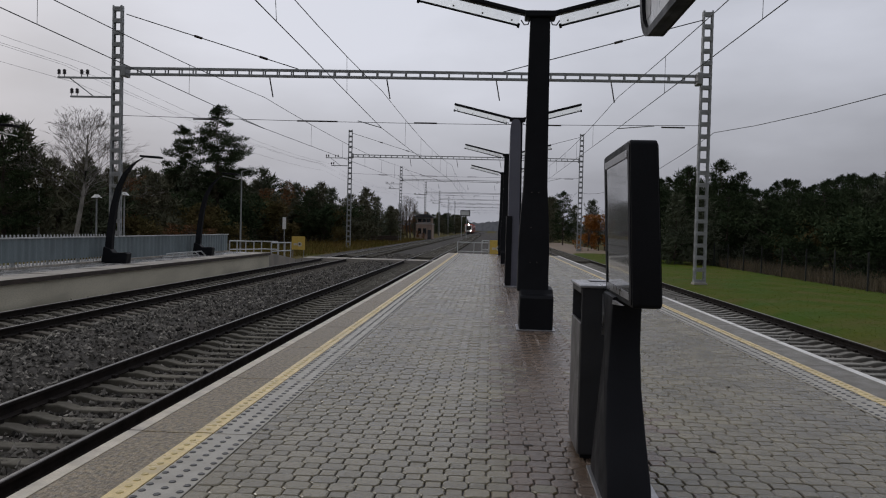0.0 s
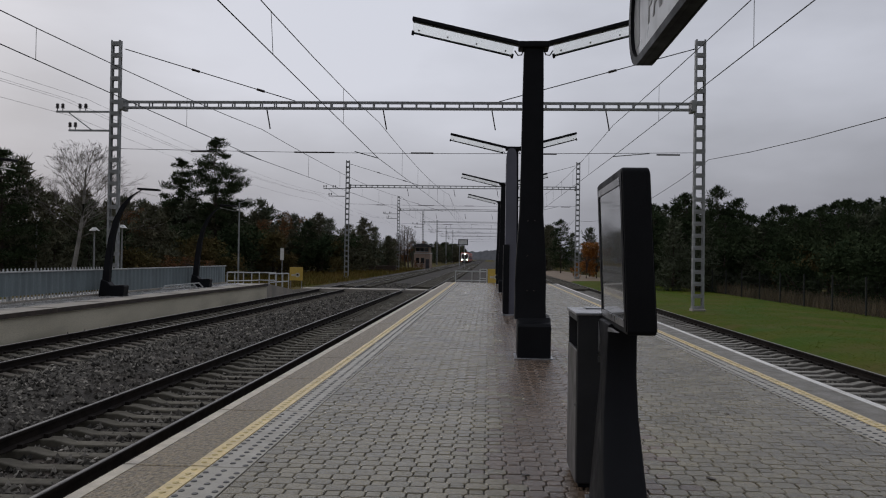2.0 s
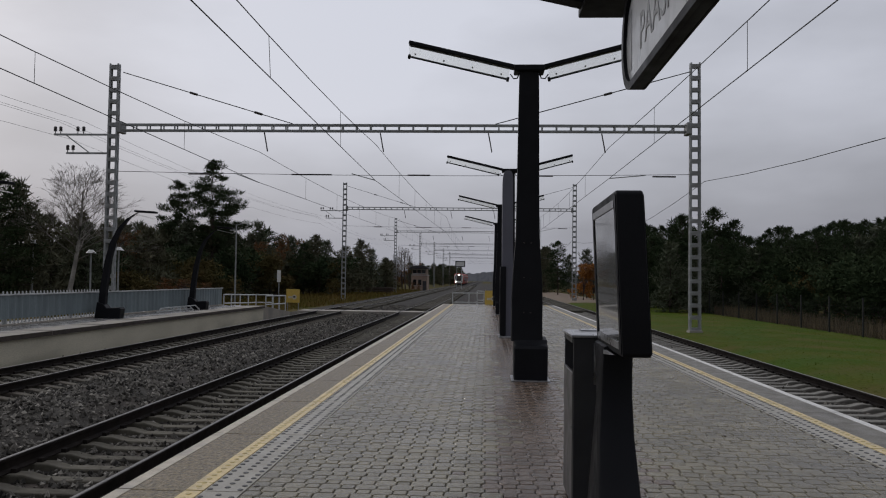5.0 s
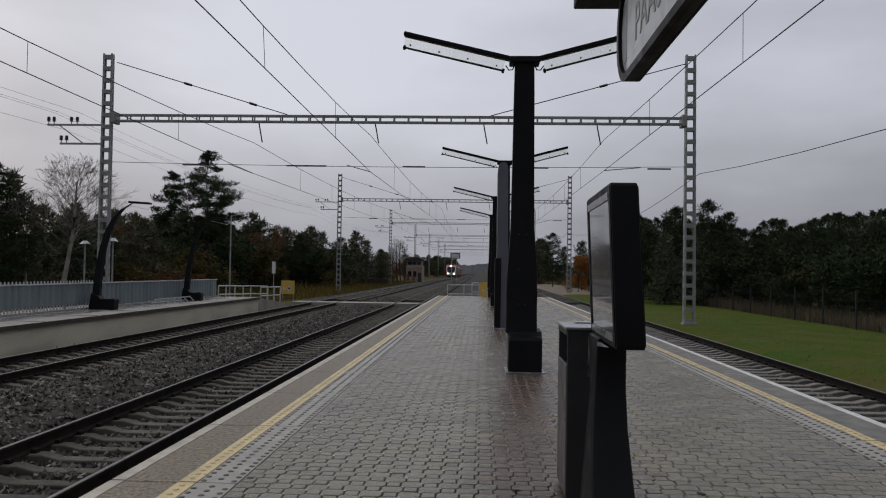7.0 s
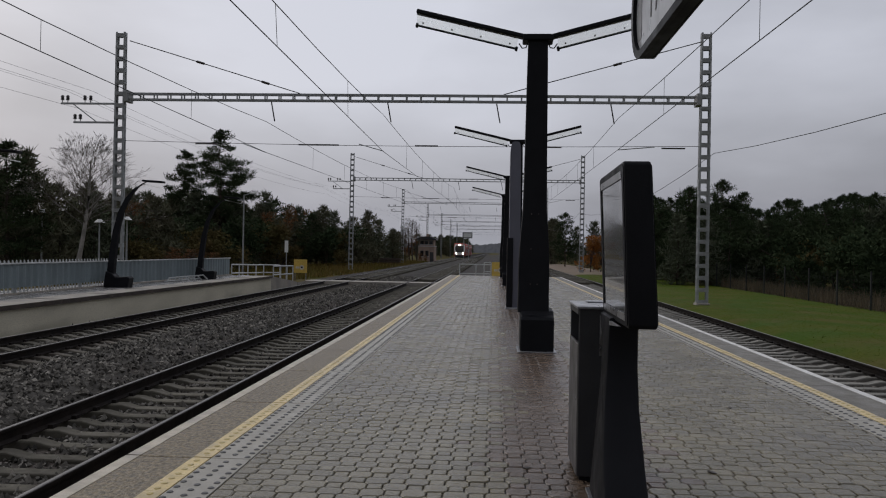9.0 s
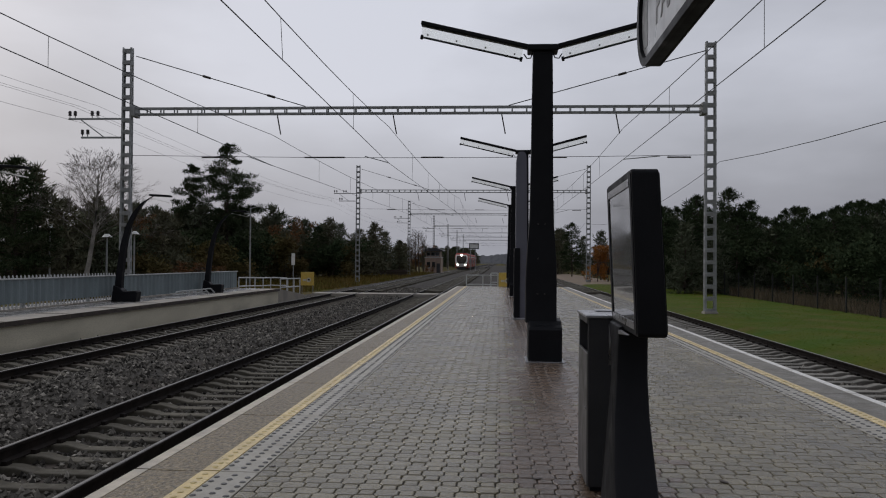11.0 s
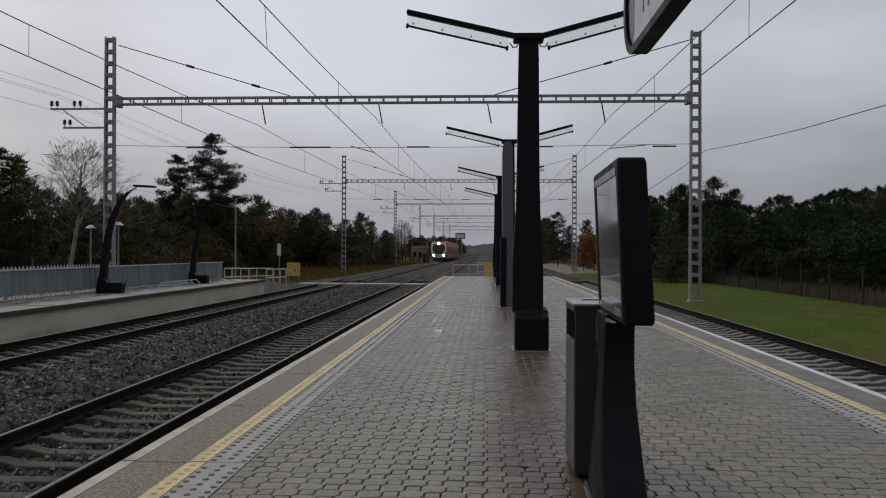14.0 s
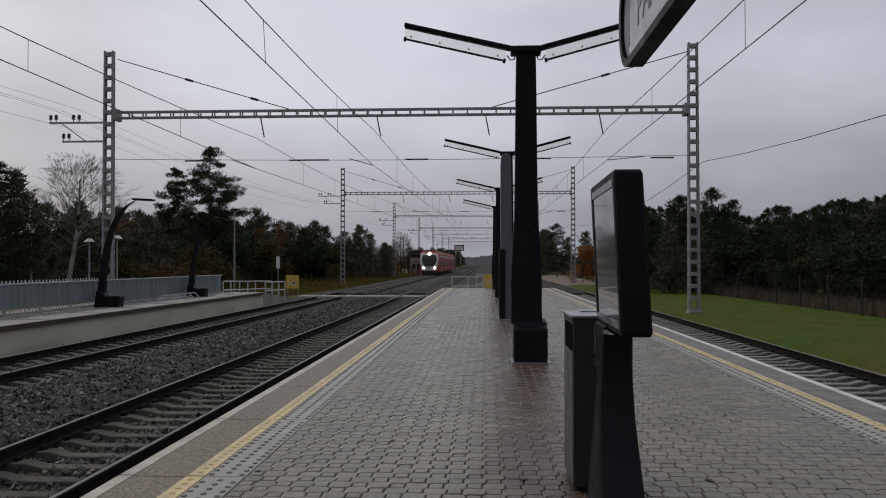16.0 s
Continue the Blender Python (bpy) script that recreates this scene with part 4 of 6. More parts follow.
def pine(seed, h=10.0, spread=2.2, bare=0.3, gaps=0.35, leaf=M_PINE, per=26, limbs=52, leafsize=0.20, cone=False):
    """A conifer: tapered trunk, uneven limbs, needle tufts along the outer limbs with gaps between."""
    rng = np.random.default_rng(seed)
    t = empty("pine_tree")
    trunk_mesh(h * 0.96, 0.02 * h, rng, M_BARK, t)
    bm = bmesh.new()
    C, R = [], []
    for i in range(limbs):
        f = bare + (1 - bare) * ((i + 0.5) / limbs) ** 0.9
        a = i * 2.4 + rng.normal(0, 0.5)
        prof = (math.sin(math.pi * min(1, (f - bare) / (1 - bare) * 0.75 + 0.27)) ** 0.8)
        ln = spread * prof * (0.55 + 0.65 * rng.random()) + 0.15
        if cone:
            g = (f - bare) / (1 - bare)
            ln = spread * (0.95 * (1 - g) ** 0.8 + 0.05) * (0.6 + 0.5 * rng.random()) + 0.1
        if rng.random() < gaps * 0.3:
            ln *= 0.4
        z = h * f
        rise = ln * rng.uniform(-0.05, 0.4)
        end = np.array([math.cos(a) * ln, math.sin(a) * ln, z + rise])
        mid = np.array([math.cos(a) * ln * 0.5, math.sin(a) * ln * 0.5, z + rise * 0.3])
        tube(bm, [(0, 0, z), mid, end], 0.02 + 0.012 * ln, 3, 0.008)
        steps = max(2, int(ln / 0.28))
        for k in range(steps):
            u = 0.3 + 0.75 * (k + rng.random()) / steps
            if rng.random() < gaps * 0.5:
                continue
            C.append(np.array([0, 0, z]) * (1 - u) + end * u + rng.normal(0, 0.12, 3) * (1 + ln * 0.2))
            R.append(0.20 + 0.24 * rng.random())
    for k in range(5):
        C.append(np.array([rng.normal(0, 0.12), rng.normal(0, 0.12), h * (0.93 + 0.016 * k)]))
        R.append(0.24 - 0.03 * k)
    tagged(part("limb", bm, M_BARK, t), kind="stuff")
    v, f = tufts(rng, C, R, per, leafsize, 0.7, 0.16)
    raw("crown", v, f, leaf, t)
    return t


def tiered_pine(seed, h, spread, bare, tiers, per=60, size=0.17, shape=None, leaf=M_PINE, puff=0.42):
    """A Scots pine: limbs in uneven tiers, each ending in flat upturned pads of needles, with sky between the tiers.
    shape: rows of (share of the height, share of the spread)."""
    rng = np.random.default_rng(seed)
    shape = shape or ((bare, 0.75), (bare + 0.15, 1.0), (0.6, 0.85), (0.8, 0.6), (0.93, 0.3), (1.0, 0.08))
    t = empty("pine_tree")
    trunk_mesh(h * 0.97, 0.016 * h + 0.03, rng, M_BARK, t, 0.04)
    bm = bmesh.new()
    C, R = [], []
    for i in range(tiers):
        f = bare + (0.985 - bare) * (i + rng.uniform(-0.2, 0.2)) / (tiers - 1)
        reach = spread * float(np.interp(f, [a for a, _ in shape], [b for _, b in shape]))
        a0 = rng.random() * 6.28
        for k in range(int(rng.integers(3, 6))):
            a = a0 + k * 6.28 / 4.5 + rng.normal(0, 0.35)
            ln = reach * rng.uniform(0.42, 1.22) + 0.1
            z = h * min(f, 0.97) + rng.normal(0, 0.1)
            rise = ln * rng.uniform(-0.02, 0.30)
            end = np.array([math.cos(a) * ln, math.sin(a) * ln, z + rise])
            tube(bm, [(0, 0, z - 0.1), (end[0] * 0.5, end[1] * 0.5, z + rise * 0.25), tuple(end)], 0.018 + 0.012 * ln, 3, 0.008)
            n = max(1, int(round(ln / 0.62)))
            for j in range(n):
                u = 1.0 - 0.62 * j / n + rng.uniform(-0.06, 0.06)
                C.append(np.array([end[0] * u, end[1] * u, z + rise * u * u + 0.06]) + rng.normal(0, 0.10, 3))
                R.append(puff * rng.uniform(0.65, 1.2) * (0.75 + 0.25 * u) * min(1.0, 0.45 + ln / 1.6))
    for k in range(3):
        C.append(np.array([rng.normal(0, 0.06), rng.normal(0, 0.06), h * (0.965 + 0.015 * k)]))
        R.append(puff * (0.62 - 0.15 * k))
    tagged(part("limb", bm, M_BARK, t), kind="stuff")
    v, f = tufts(rng, C, R, per, size, 0.45, 0.15)
    raw("crown", v, f, leaf, t)
    return t


def bushy(seed, h, spread, leaf, per=14, n=150, size=0.26, name="leafy_tree", bark=M_BARK):
    """A broad-leaved tree or shrub: forked limbs and many leaf clumps with an uneven outline."""
    rng = np.random.default_rng(seed)
    t = empty(name)
    trunk_mesh(h * 0.6, 0.016 * h + 0.02, rng, bark, t)
    bm = bmesh.new()
    C, R = [], []
    lobes = [(rng.normal(0, spread * 0.45), rng.normal(0, spread * 0.45), h * rng.uniform(0.3, 0.85), spread * rng.uniform(0.3, 0.6)) for _ in range(9)]
    for x, y, z, r in lobes:
        tube(bm, [(0, 0, h * 0.25), (x * 0.5, y * 0.5, z * 0.75), (x, y, z)], 0.05, 4, 0.012)
    for i in range(n):
        x, y, z, r = lobes[i % 9]
        d = rng.normal(0, 1, 3)
        d /= np.linalg.norm(d)
        C.append(np.array([x, y, z]) + d * r * rng.random() ** 0.4 * np.array([1, 1, min(1.0, (h - z) / r * 0.9)]))
        R.append(0.2 + 0.25 * rng.random())
    tagged(part("limb", bm, bark, t), kind="stuff")
    v, f = tufts(rng, C, R, per, size)
    raw("crown", v, f, leaf, t)
    return t


def bare_tree(seed, h, spread, name="birch_tree", bark=M_BIRCH, forks=4):
    """A leafless tree of forking twigs."""
    rng = random.Random(seed)
    t = empty(name)
    V, Fc = [], []
    trunk_pts = [(0.06 * h * math.sin(k * 0.35) * 0.4, 0, h * 0.78 * k / 7) for k in range(8)]
    smooth(part("trunk", tube(bmesh.new(), trunk_pts, 0.014 * h, 8, 0.004 * h), bark, t), 60)

    def twig(p, d, ln, r, depth):
        q = p + d * ln
        s = d.orthogonal().normalized() * r
        u = d.cross(s).normalized() * r
        o = len(V)
        V.extend(p + w for w in (s, -0.5 * s + 0.87 * u, -0.5 * s - 0.87 * u))
        V.extend(q + 0.55 * w for w in (s, -0.5 * s + 0.87 * u, -0.5 * s - 0.87 * u))
        Fc.extend(((o, o + 1, o + 4, o + 3), (o + 1, o + 2, o + 5, o + 4), (o + 2, o, o + 3, o + 5)))
        if depth:
            for _ in range(3 if depth > 1 else 4):
                nd = (d + Vector((rng.gauss(0, 0.42), rng.gauss(0, 0.42), rng.gauss(0.10, 0.25)))).normalized()
                twig(p + d * ln * rng.uniform(0.45, 1), nd, ln * rng.uniform(0.5, 0.8), max(r * 0.5, 0.0045), depth - 1)

    for i in range(34):
        i = i * 21 / 33
        z = h * (0.34 + 0.44 * i / 21)
        a = i * 2.4
        k = 1 - 0.55 * i / 21
        twig(Vector((trunk_pts[min(7, int(z / h / 0.78 * 7))][0], 0, z)), Vector((math.cos(a), math.sin(a), 0.75 + 0.6 * i / 21)).normalized(),
             spread * 0.62 * k, 0.020 * k + 0.006, forks)
    raw("twig_work", V, Fc, M_TWIG, t)
    return t


def woods():
    open_top = ((0.2, 0.85), (0.35, 1.0), (0.6, 0.85), (0.8, 0.62), (0.93, 0.34), (1.0, 0.08))
    slim = ((0.1, 1.0), (0.4, 0.85), (0.7, 0.55), (0.9, 0.25), (1.0, 0.05))
    kinds = {
        "p1": tiered_pine(1, 10, 2.3, 0.16, 17, 44, 0.33, open_top, puff=0.55), "p2": tiered_pine(2, 9, 2.1, 0.22, 15, 44, 0.33, open_top, puff=0.55),
        "p3": tiered_pine(3, 11, 2.0, 0.12, 19, 40, 0.33, slim, puff=0.5),
        "p4": pine(8, 8, 2.4, 0.06, 0.15, M_PINE_DULL_HAZED, 12, 60, 0.46), "p5": pine(9, 8, 2.3, 0.04, 0.12, M_PINE_HAZED, 12, 60, 0.46, True),
        "s1": bushy(4, 4.0, 2.2, M_PINE, 20, 170, 0.22, "shrub"), "s2": bushy(5, 3.6, 2.0, M_OLIVE, 22, 160, 0.19, "shrub"),
        "b1": bushy(6, 9.0, 3.0, M_BROWN_LEAF, 18, 280, 0.23), "o1": bushy(7, 6.0, 2.4, M_AUTUMN, 26, 240, 0.18),
        "r1": bare_tree(31, 9.0, 3.0), "r2": bare_tree(33, 10.0, 2.2, "leafless_tree", M_BARK, 3),
    }
    tall = {"p1": 10, "p2": 9, "p3": 11, "p4": 8, "p5": 8, "s1": 4.0, "s2": 3.6, "b1": 9, "o1": 6, "r1": 9.0, "r2": 10.0}
    words = {"p": ("dark green pine tree with uneven crown and gaps", "tree", "pine trees"), "s": ("dense dark or olive shrub at the wood's edge", "shrub", "shrubs"),
             "b": ("brown autumn tree with thinning leaves", "tree", "autumn trees"), "o": ("bright orange autumn tree beside the track", "tree", "autumn trees"),
             "r": ("bare leafless birch tree with fine twigs", "tree", "bare trees")}
    used = set()
    rng = random.Random(21)

    def plant(kind, x, y, h, squash=1.0):
        k = h / tall[kind]
        ob = kinds[kind]
        m = pose(x, y, -0.97, 0, 0, rng.uniform(0, 360))
        if kind in used:
            ob = copy_thing(ob, m)
        else:
            used.add(kind)
            lab = words[kind[0]]
            tagged(ob, lab[0], lab[1], group=lab[2])
            ob.matrix_basis = m
        ob.scale = (k * squash, k * squash, k)
        return ob

    # trees behind the far platform: kind, place across, distance, height
    for kind, x, y, h, sq in (
            ("p1", -31.6, 50, 9.0, 1.1), ("p4", -32.6, 58, 6.8, 1.1), ("p5", -30.8, 60, 6.4, 1.1), ("p4", -36, 56, 7.6, 1.1), ("p4", -28.5, 66, 6.4, 1.2), ("b1", -24.0, 60, 2.6, 1.6), ("b1", -22.4, 61, 2.3, 1.5), ("p4", -31.5, 52, 8.6, 0.9), ("p5", -34.5, 60, 6.8, 1.0),
            ("p4", -39, 74, 7.4, 1.1), ("p5", -37.5, 80, 8.0, 1.0), ("b1", -36.2, 80, 7.8, 0.9), ("p4", -39.5, 90, 8.0, 1.0), ("p5", -41.6, 100, 8.0, 1.1),
            ("p5", -36.0, 106, 8.0, 1.2), ("p4", -33.0, 110, 8.3, 1.2), ("b1", -35.2, 130, 10.6, 0.8), ("p5", -29.6, 120, 8.6, 1.0),
            ("p4", -24.8, 115, 8.5, 1.15), ("p5", -22.6, 112, 7.6, 1.1), ("p4", -19.9, 126, 8.4, 1.1), ("p5", -19.6, 136, 7.4, 1.1), ("p4", -24.0, 132, 6.2, 1.2),
            ("p5", -19.1, 150, 6.2, 1.1), ("r2", -17.3, 158, 8.0, 1.0), ("r2", -18.9, 165, 9.0, 0.8), ("p4", -20.5, 162, 6.0, 1.2),
            ("p5", -26.5, 118, 7.8, 1.2), ("p4", -21.0, 118, 7.0, 1.3), ("b1", -31.0, 125, 9.8, 0.8), ("p5", -33.8, 118, 8.6, 1.1), ("p4", -17.6, 140, 6.0, 1.2), ("p5", -45.0, 96, 8.2, 1.2), ("p4", -42.0, 86, 8.0, 1.2), ("p5", -21.0, 260, 7.4, 1.3), ("p4", -19.0, 290, 8.0, 1.3), ("p5", -17.0, 320, 8.4, 1.3), ("p4", -15.8, 360, 8.0, 1.5), ("p5", -22, 235, 7.0, 1.3), ("p4", -25, 210, 7.0, 1.3)):
        plant(kind, x, y, h, sq)
    # the leaning birch before them
    birch = plant("r1", -26.4, 49.5, 10.2)
    birch.matrix_basis = pose(-26.75, 49.5, -0.97, 0, 5, 20) @ Matrix.Diagonal((1.38, 1.38, 1.13, 1))
    # a closed row of wood behind, and the wood that runs along the line into the distance
    for i in range(26):
        u = -0.545 + 0.33 * (i + rng.random()) / 26
        y = 118 + rng.uniform(-8, 14)
        plant(rng.choice(("p1", "p4", "p2", "p5")), u * y, y, (10.2 + 2.0 * math.sin(i * 1.3) * 0.5 - 22 * max(0.0, u + 0.34)) * rng.uniform(0.9, 1.05), 1.1)
    for i in range(26):
        y = 235 + 16 * i
        plant(rng.choice(("p1", "p4", "p5")), -18.0 - 5 * rng.random(), y, rng.uniform(9.0, 13.0) * min(1.0, 0.55 + 0.02 * i), 1.5)
    for i in range(14):
        y = 180 + 22 * i
        plant(rng.choice(("p1", "p4", "p5")), 12.5 + 5 * rng.random(), y, rng.uniform(8.5, 12.0), 1.4)
    # undergrowth and second rows on that side
    for i in range(54):
        y = 58 + 100 * rng.random()
        x = -21.5 - 0.22 * max(0, 95 - y) - 24 * rng.random() ** 1.3
        plant(rng.choice(("s1", "s1", "s2", "p4", "p5")), x, y, rng.uniform(3.0, 4.8) + 0.012 * y, 1.15)
    # bare trees and brush round the signal house
    for kind, x, y, h, sq in (("r2", -16.9, 168, 10.5, 1.2), ("r2", -18.4, 176, 11.0, 1.3), ("r2", -17.4, 182, 10.0, 1.3), ("b1", -18.6, 178, 6.5, 1.0), ("b1", -15.4, 169, 2.0, 1.0), ("b1", -14.2, 169.5, 1.6, 1.0),
                              ("b1", -19.5, 152, 3.0, 1.4), ("s2", -17.5, 149, 2.2, 1.3), ("s2", -20.0, 108, 2.6, 1.3), ("s2", -22.5, 84, 2.8, 1.4), ("s2", -24.5, 70, 3.2, 1.3), ("s2", -27.0, 62, 3.0, 1.3)):
        plant(kind, x, y, h, sq)
    # trees past the end of the side track
    for kind, x, y, h, sq in (("p1", 11.2, 125, 8.6, 0.9), ("p4", 10.6, 146, 8.4, 1.0), ("p5", 15.5, 150, 7.2, 1.0), ("r2", 12.8, 102, 6.2, 1.1), ("r2", 15.0, 106, 6.6, 1.0),
                              ("o1", 11.3, 93, 4.6, 0.9), ("o1", 12.6, 94, 4.6, 1.0), ("b1", 17.0, 104, 6.2, 0.9), ("p5", 14.8, 118, 7.0, 1.2), ("p4", 19, 112, 7.2, 1.2),
                              ("p5", 9.5, 330, 11, 1.0), ("p4", 11.0, 350, 12, 1.2), ("p5", 12.0, 300, 9.5, 1.2), ("p4", 14.0, 240, 8.5, 1.3),
                              ("p5", 14.5, 190, 8.0, 1.3)):
        plant(kind, x, y, h, sq)
    # the pine wood behind the wire fence
    tops = [(0.18, 0.070), (0.198, 0.074), (0.216, 0.068), (0.242, 0.082), (0.263, 0.066), (0.293, 0.069), (0.323, 0.062), (0.332, 0.054), (0.35, 0.070), (0.367, 0.071),
            (0.382, 0.065), (0.409, 0.074), (0.429, 0.077), (0.452, 0.081), (0.47, 0.082), (0.49, 0.091), (0.60, 0.095)]
    for i in range(104):
        u = 0.185 + 0.40 * (i + rng.random()) / 104
        low = i % 2 == 1
        y = rng.uniform(57, 72) if low else rng.choice((70, 84, 98, 112)) + rng.uniform(-5, 5)
        q = float(np.interp(u, [a for a, _ in tops], [b for _, b in tops])) * (rng.uniform(0.55, 0.84) if low else rng.uniform(0.90, 1.0))
        plant(rng.choice(("p1", "p2", "p1", "p2", "p5") if low else ("p1", "p3", "p3", "p1")), u * y, y, q * y + 2.5, rng.uniform(0.95, 1.25) if low else rng.uniform(0.72, 0.98))
    for i in range(52):
        y = 38 + 75 * rng.random() ** 1.4
        plant(rng.choice(("s1", "s1", "p1", "s1", "s2")), 18.3 + 7 * rng.random() + max(0, 0.12 * (y - 60)), y, rng.uniform(2.6, 4.6), 1.1)
    # the large two-topped pine
    crown = ((0.2, 0.7), (0.34, 1.0), (0.52, 1.0), (0.66, 0.92), (0.76, 0.72), (0.86, 0.40), (0.94, 0.20), (1.0, 0.04))
    big = tiered_pine(19, 14.6, 3.0, 0.36, 15, 130, 0.27, crown, puff=0.62)
    tagged(big, "large dark pine with layered open crown above the other trees", "tree", group="pine trees")
    big.matrix_basis = pose(-28.7, 82, -0.97, 0, 0, 30)
    small = tiered_pine(23, 12.4, 2.5, 0.34, 13, 120, 0.27, crown, puff=0.58)
    tagged(small, "dark pine with jagged crown beside a larger pine", "tree", group="pine trees")
    small.matrix_basis = pose(-32.7, 83, -0.97)
    for kind, x, y, h, sq in (("p4", -28.6, 83, 8.2, 1.3), ("p5", -31.0, 81, 7.8, 1.3), ("p4", -33.6, 82, 7.4, 1.2), ("p5", -26.8, 82, 6.4, 1.2)):
        plant(kind, x, y, h, sq)
    # rusty autumn trees in a gap of the far wood, and two pointed tops over the pine wood
    for kind, x, y, h, sq in (("b1", -27.2, 100, 8.0, 0.9), ("b1", -28.6, 99, 6.6, 0.9), ("b1", -26.3, 97, 6.2, 0.9), ("p1", 19.6, 70, 8.9, 0.9), ("p1", 21.4, 70, 7.9, 0.9), ("p2", 16.9, 70, 8.3, 0.9)):
        plant(kind, x, y, h, sq)


# ---- the far platform ----
M_SHEET = mat("weathered_blue_grey_sheet", (0.20, 0.245, 0.255), 0.5, second=(0.145, 0.180, 0.190), scale=1.2, fine=40, bump=0.1, stain=(0.10, 0.12, 0.13), stain_scale=0.8, stain_amount=0.5, stretch=(1, 1, 0.3))
M_RAILPAINT = mat("pale_grey_rail", (0.50, 0.51, 0.50), 0.5, second=(0.38, 0.39, 0.38), scale=5, fine=50, bump=0.05)
M_YSIGN = mat("yellow_sign", (0.62, 0.42, 0.07), 0.45, second=(0.52, 0.36, 0.07), scale=3, fine=30, bump=0.0)
M_SIGNMARK = mat("sign_symbol", (0.60, 0.55, 0.45), 0.5, scale=5, fine=40, bump=0)
FP = -11.9
M_FARWALL = mat("pale_platform_wall", (0.62, 0.57, 0.44), 0.75, second=(0.50, 0.46, 0.35), scale=1.0, fine=30, bump=0.1, stain=(0.24, 0.22, 0.17), stain_scale=0.5, stain_amount=0.5, stretch=(1, 0.4, 1.6))


M_NOSING = mat("dark_edge_nosing", (0.060, 0.042, 0.030), 0.7, second=(0.035, 0.026, 0.02), scale=3, fine=40)


def far_platform():
    p = part("far_platform", prism(bmesh.new(), [(FP - 0.07, -1.1), (FP - 0.07, -0.13), (-15.6, -0.13), (-15.6, -1.1)], "y", -14, 42.6), M_FARWALL)
    tagged(p, "low far platform with pale stained concrete wall", "platform", kind="structure")
    y = -14.0
    while y < 42.5:
        part("edge_slab", B(FP, FP - 1.0, y + 0.008, min(y + 2.95, 42.6) - 0.008, -0.13, 0.0, 0.012), M_CONCRETE, p)
        # dark brown strip along the front of each edge slab
        part("edge_nosing", B(FP - 0.003, FP + 0.012, y + 0.01, min(y + 2.95, 42.6) - 0.01, -0.125, -0.012), M_NOSING, p, "dark brown nosing")
        y += 2.95
    part("surface", B(-15.6, FP - 1.006, -14, 42.6, -0.125, -0.004), mat("wet_asphalt", (0.27, 0.26, 0.245), 0.25, scale=1, fine=70, bump=0.3), p, "wet grey asphalt")
    part("ramp", prism(bmesh.new(), [(42.6, -1.0), (42.6, -0.01), (48.5, -0.55), (48.5, -1.0)], "x", -15.2, FP - 0.1), M_CONCRETE, p, "concrete ramp")


def sheet_fence(y0, y1, pickets):
    f = empty("platform_fence", -14.2, 0, 0)
    n = int((y1 - y0) / 0.09)
    pts = [(0.02 * (1 if (k // 2) % 2 else -1), y0 + (y1 - y0) * k / n) for k in range(n + 1)]
    V = [(x, y, z) for x, y in pts for z in (0.20 if pickets else 0.06, 0.90)] + [(x - 0.006, y, z) for x, y in pts for z in (0.20 if pickets else 0.06, 0.90)]
    o = 2 * (n + 1)
    Fc = [(2 * k, 2 * k + 2, 2 * k + 3, 2 * k + 1) for k in range(n)] + [(o + 2 * k, o + 2 * k + 1, o + 2 * k + 3, o + 2 * k + 2) for k in range(n)]
    Fc += [(2 * k + 1, 2 * k + 3, o + 2 * k + 3, o + 2 * k + 1) for k in range(n)]
    raw("sheet", V, Fc, M_SHEET, f, "weathered blue-grey ribbed sheet")
    part("top_rail", B(-0.045, 0.045, y0, y1, 0.90, 0.945, 0.008), M_RAILPAINT, f)
    part("kerb", B(-0.06, 0.06, y0, y1, 0.0, 0.05), M_CONCRETE, f)
    y = y0 + 0.02
    me = pk = None
    while y < y1:
        if me is None:
            ob = part("post", B(-0.10, -0.04, -0.03, 0.03, 0.0, 0.93, 0.005), M_GALV, f)
            me = ob.data
        else:
            ob = new("post", me)
            ob.parent = f
        ob.location.y = y
        y += 1.9
    if pickets:
        y = y0 + 0.1
        while y < y1:
            if pk is None:
                ob = part("picket", prism(bmesh.new(), [(-0.03, 0.04), (0.03, 0.04), (0.03, 0.99), (0.0, 1.03), (-0.03, 0.99)], "x", -0.075, -0.05), M_RAILPAINT, f)
                pk = ob.data
            else:
                ob = new("picket", pk)
                ob.parent = f
            ob.location.y = y
            y += 0.2
    tagged(f, "blue-grey sheet fence with pale top rail behind the far platform", "fence", group="platform fences")


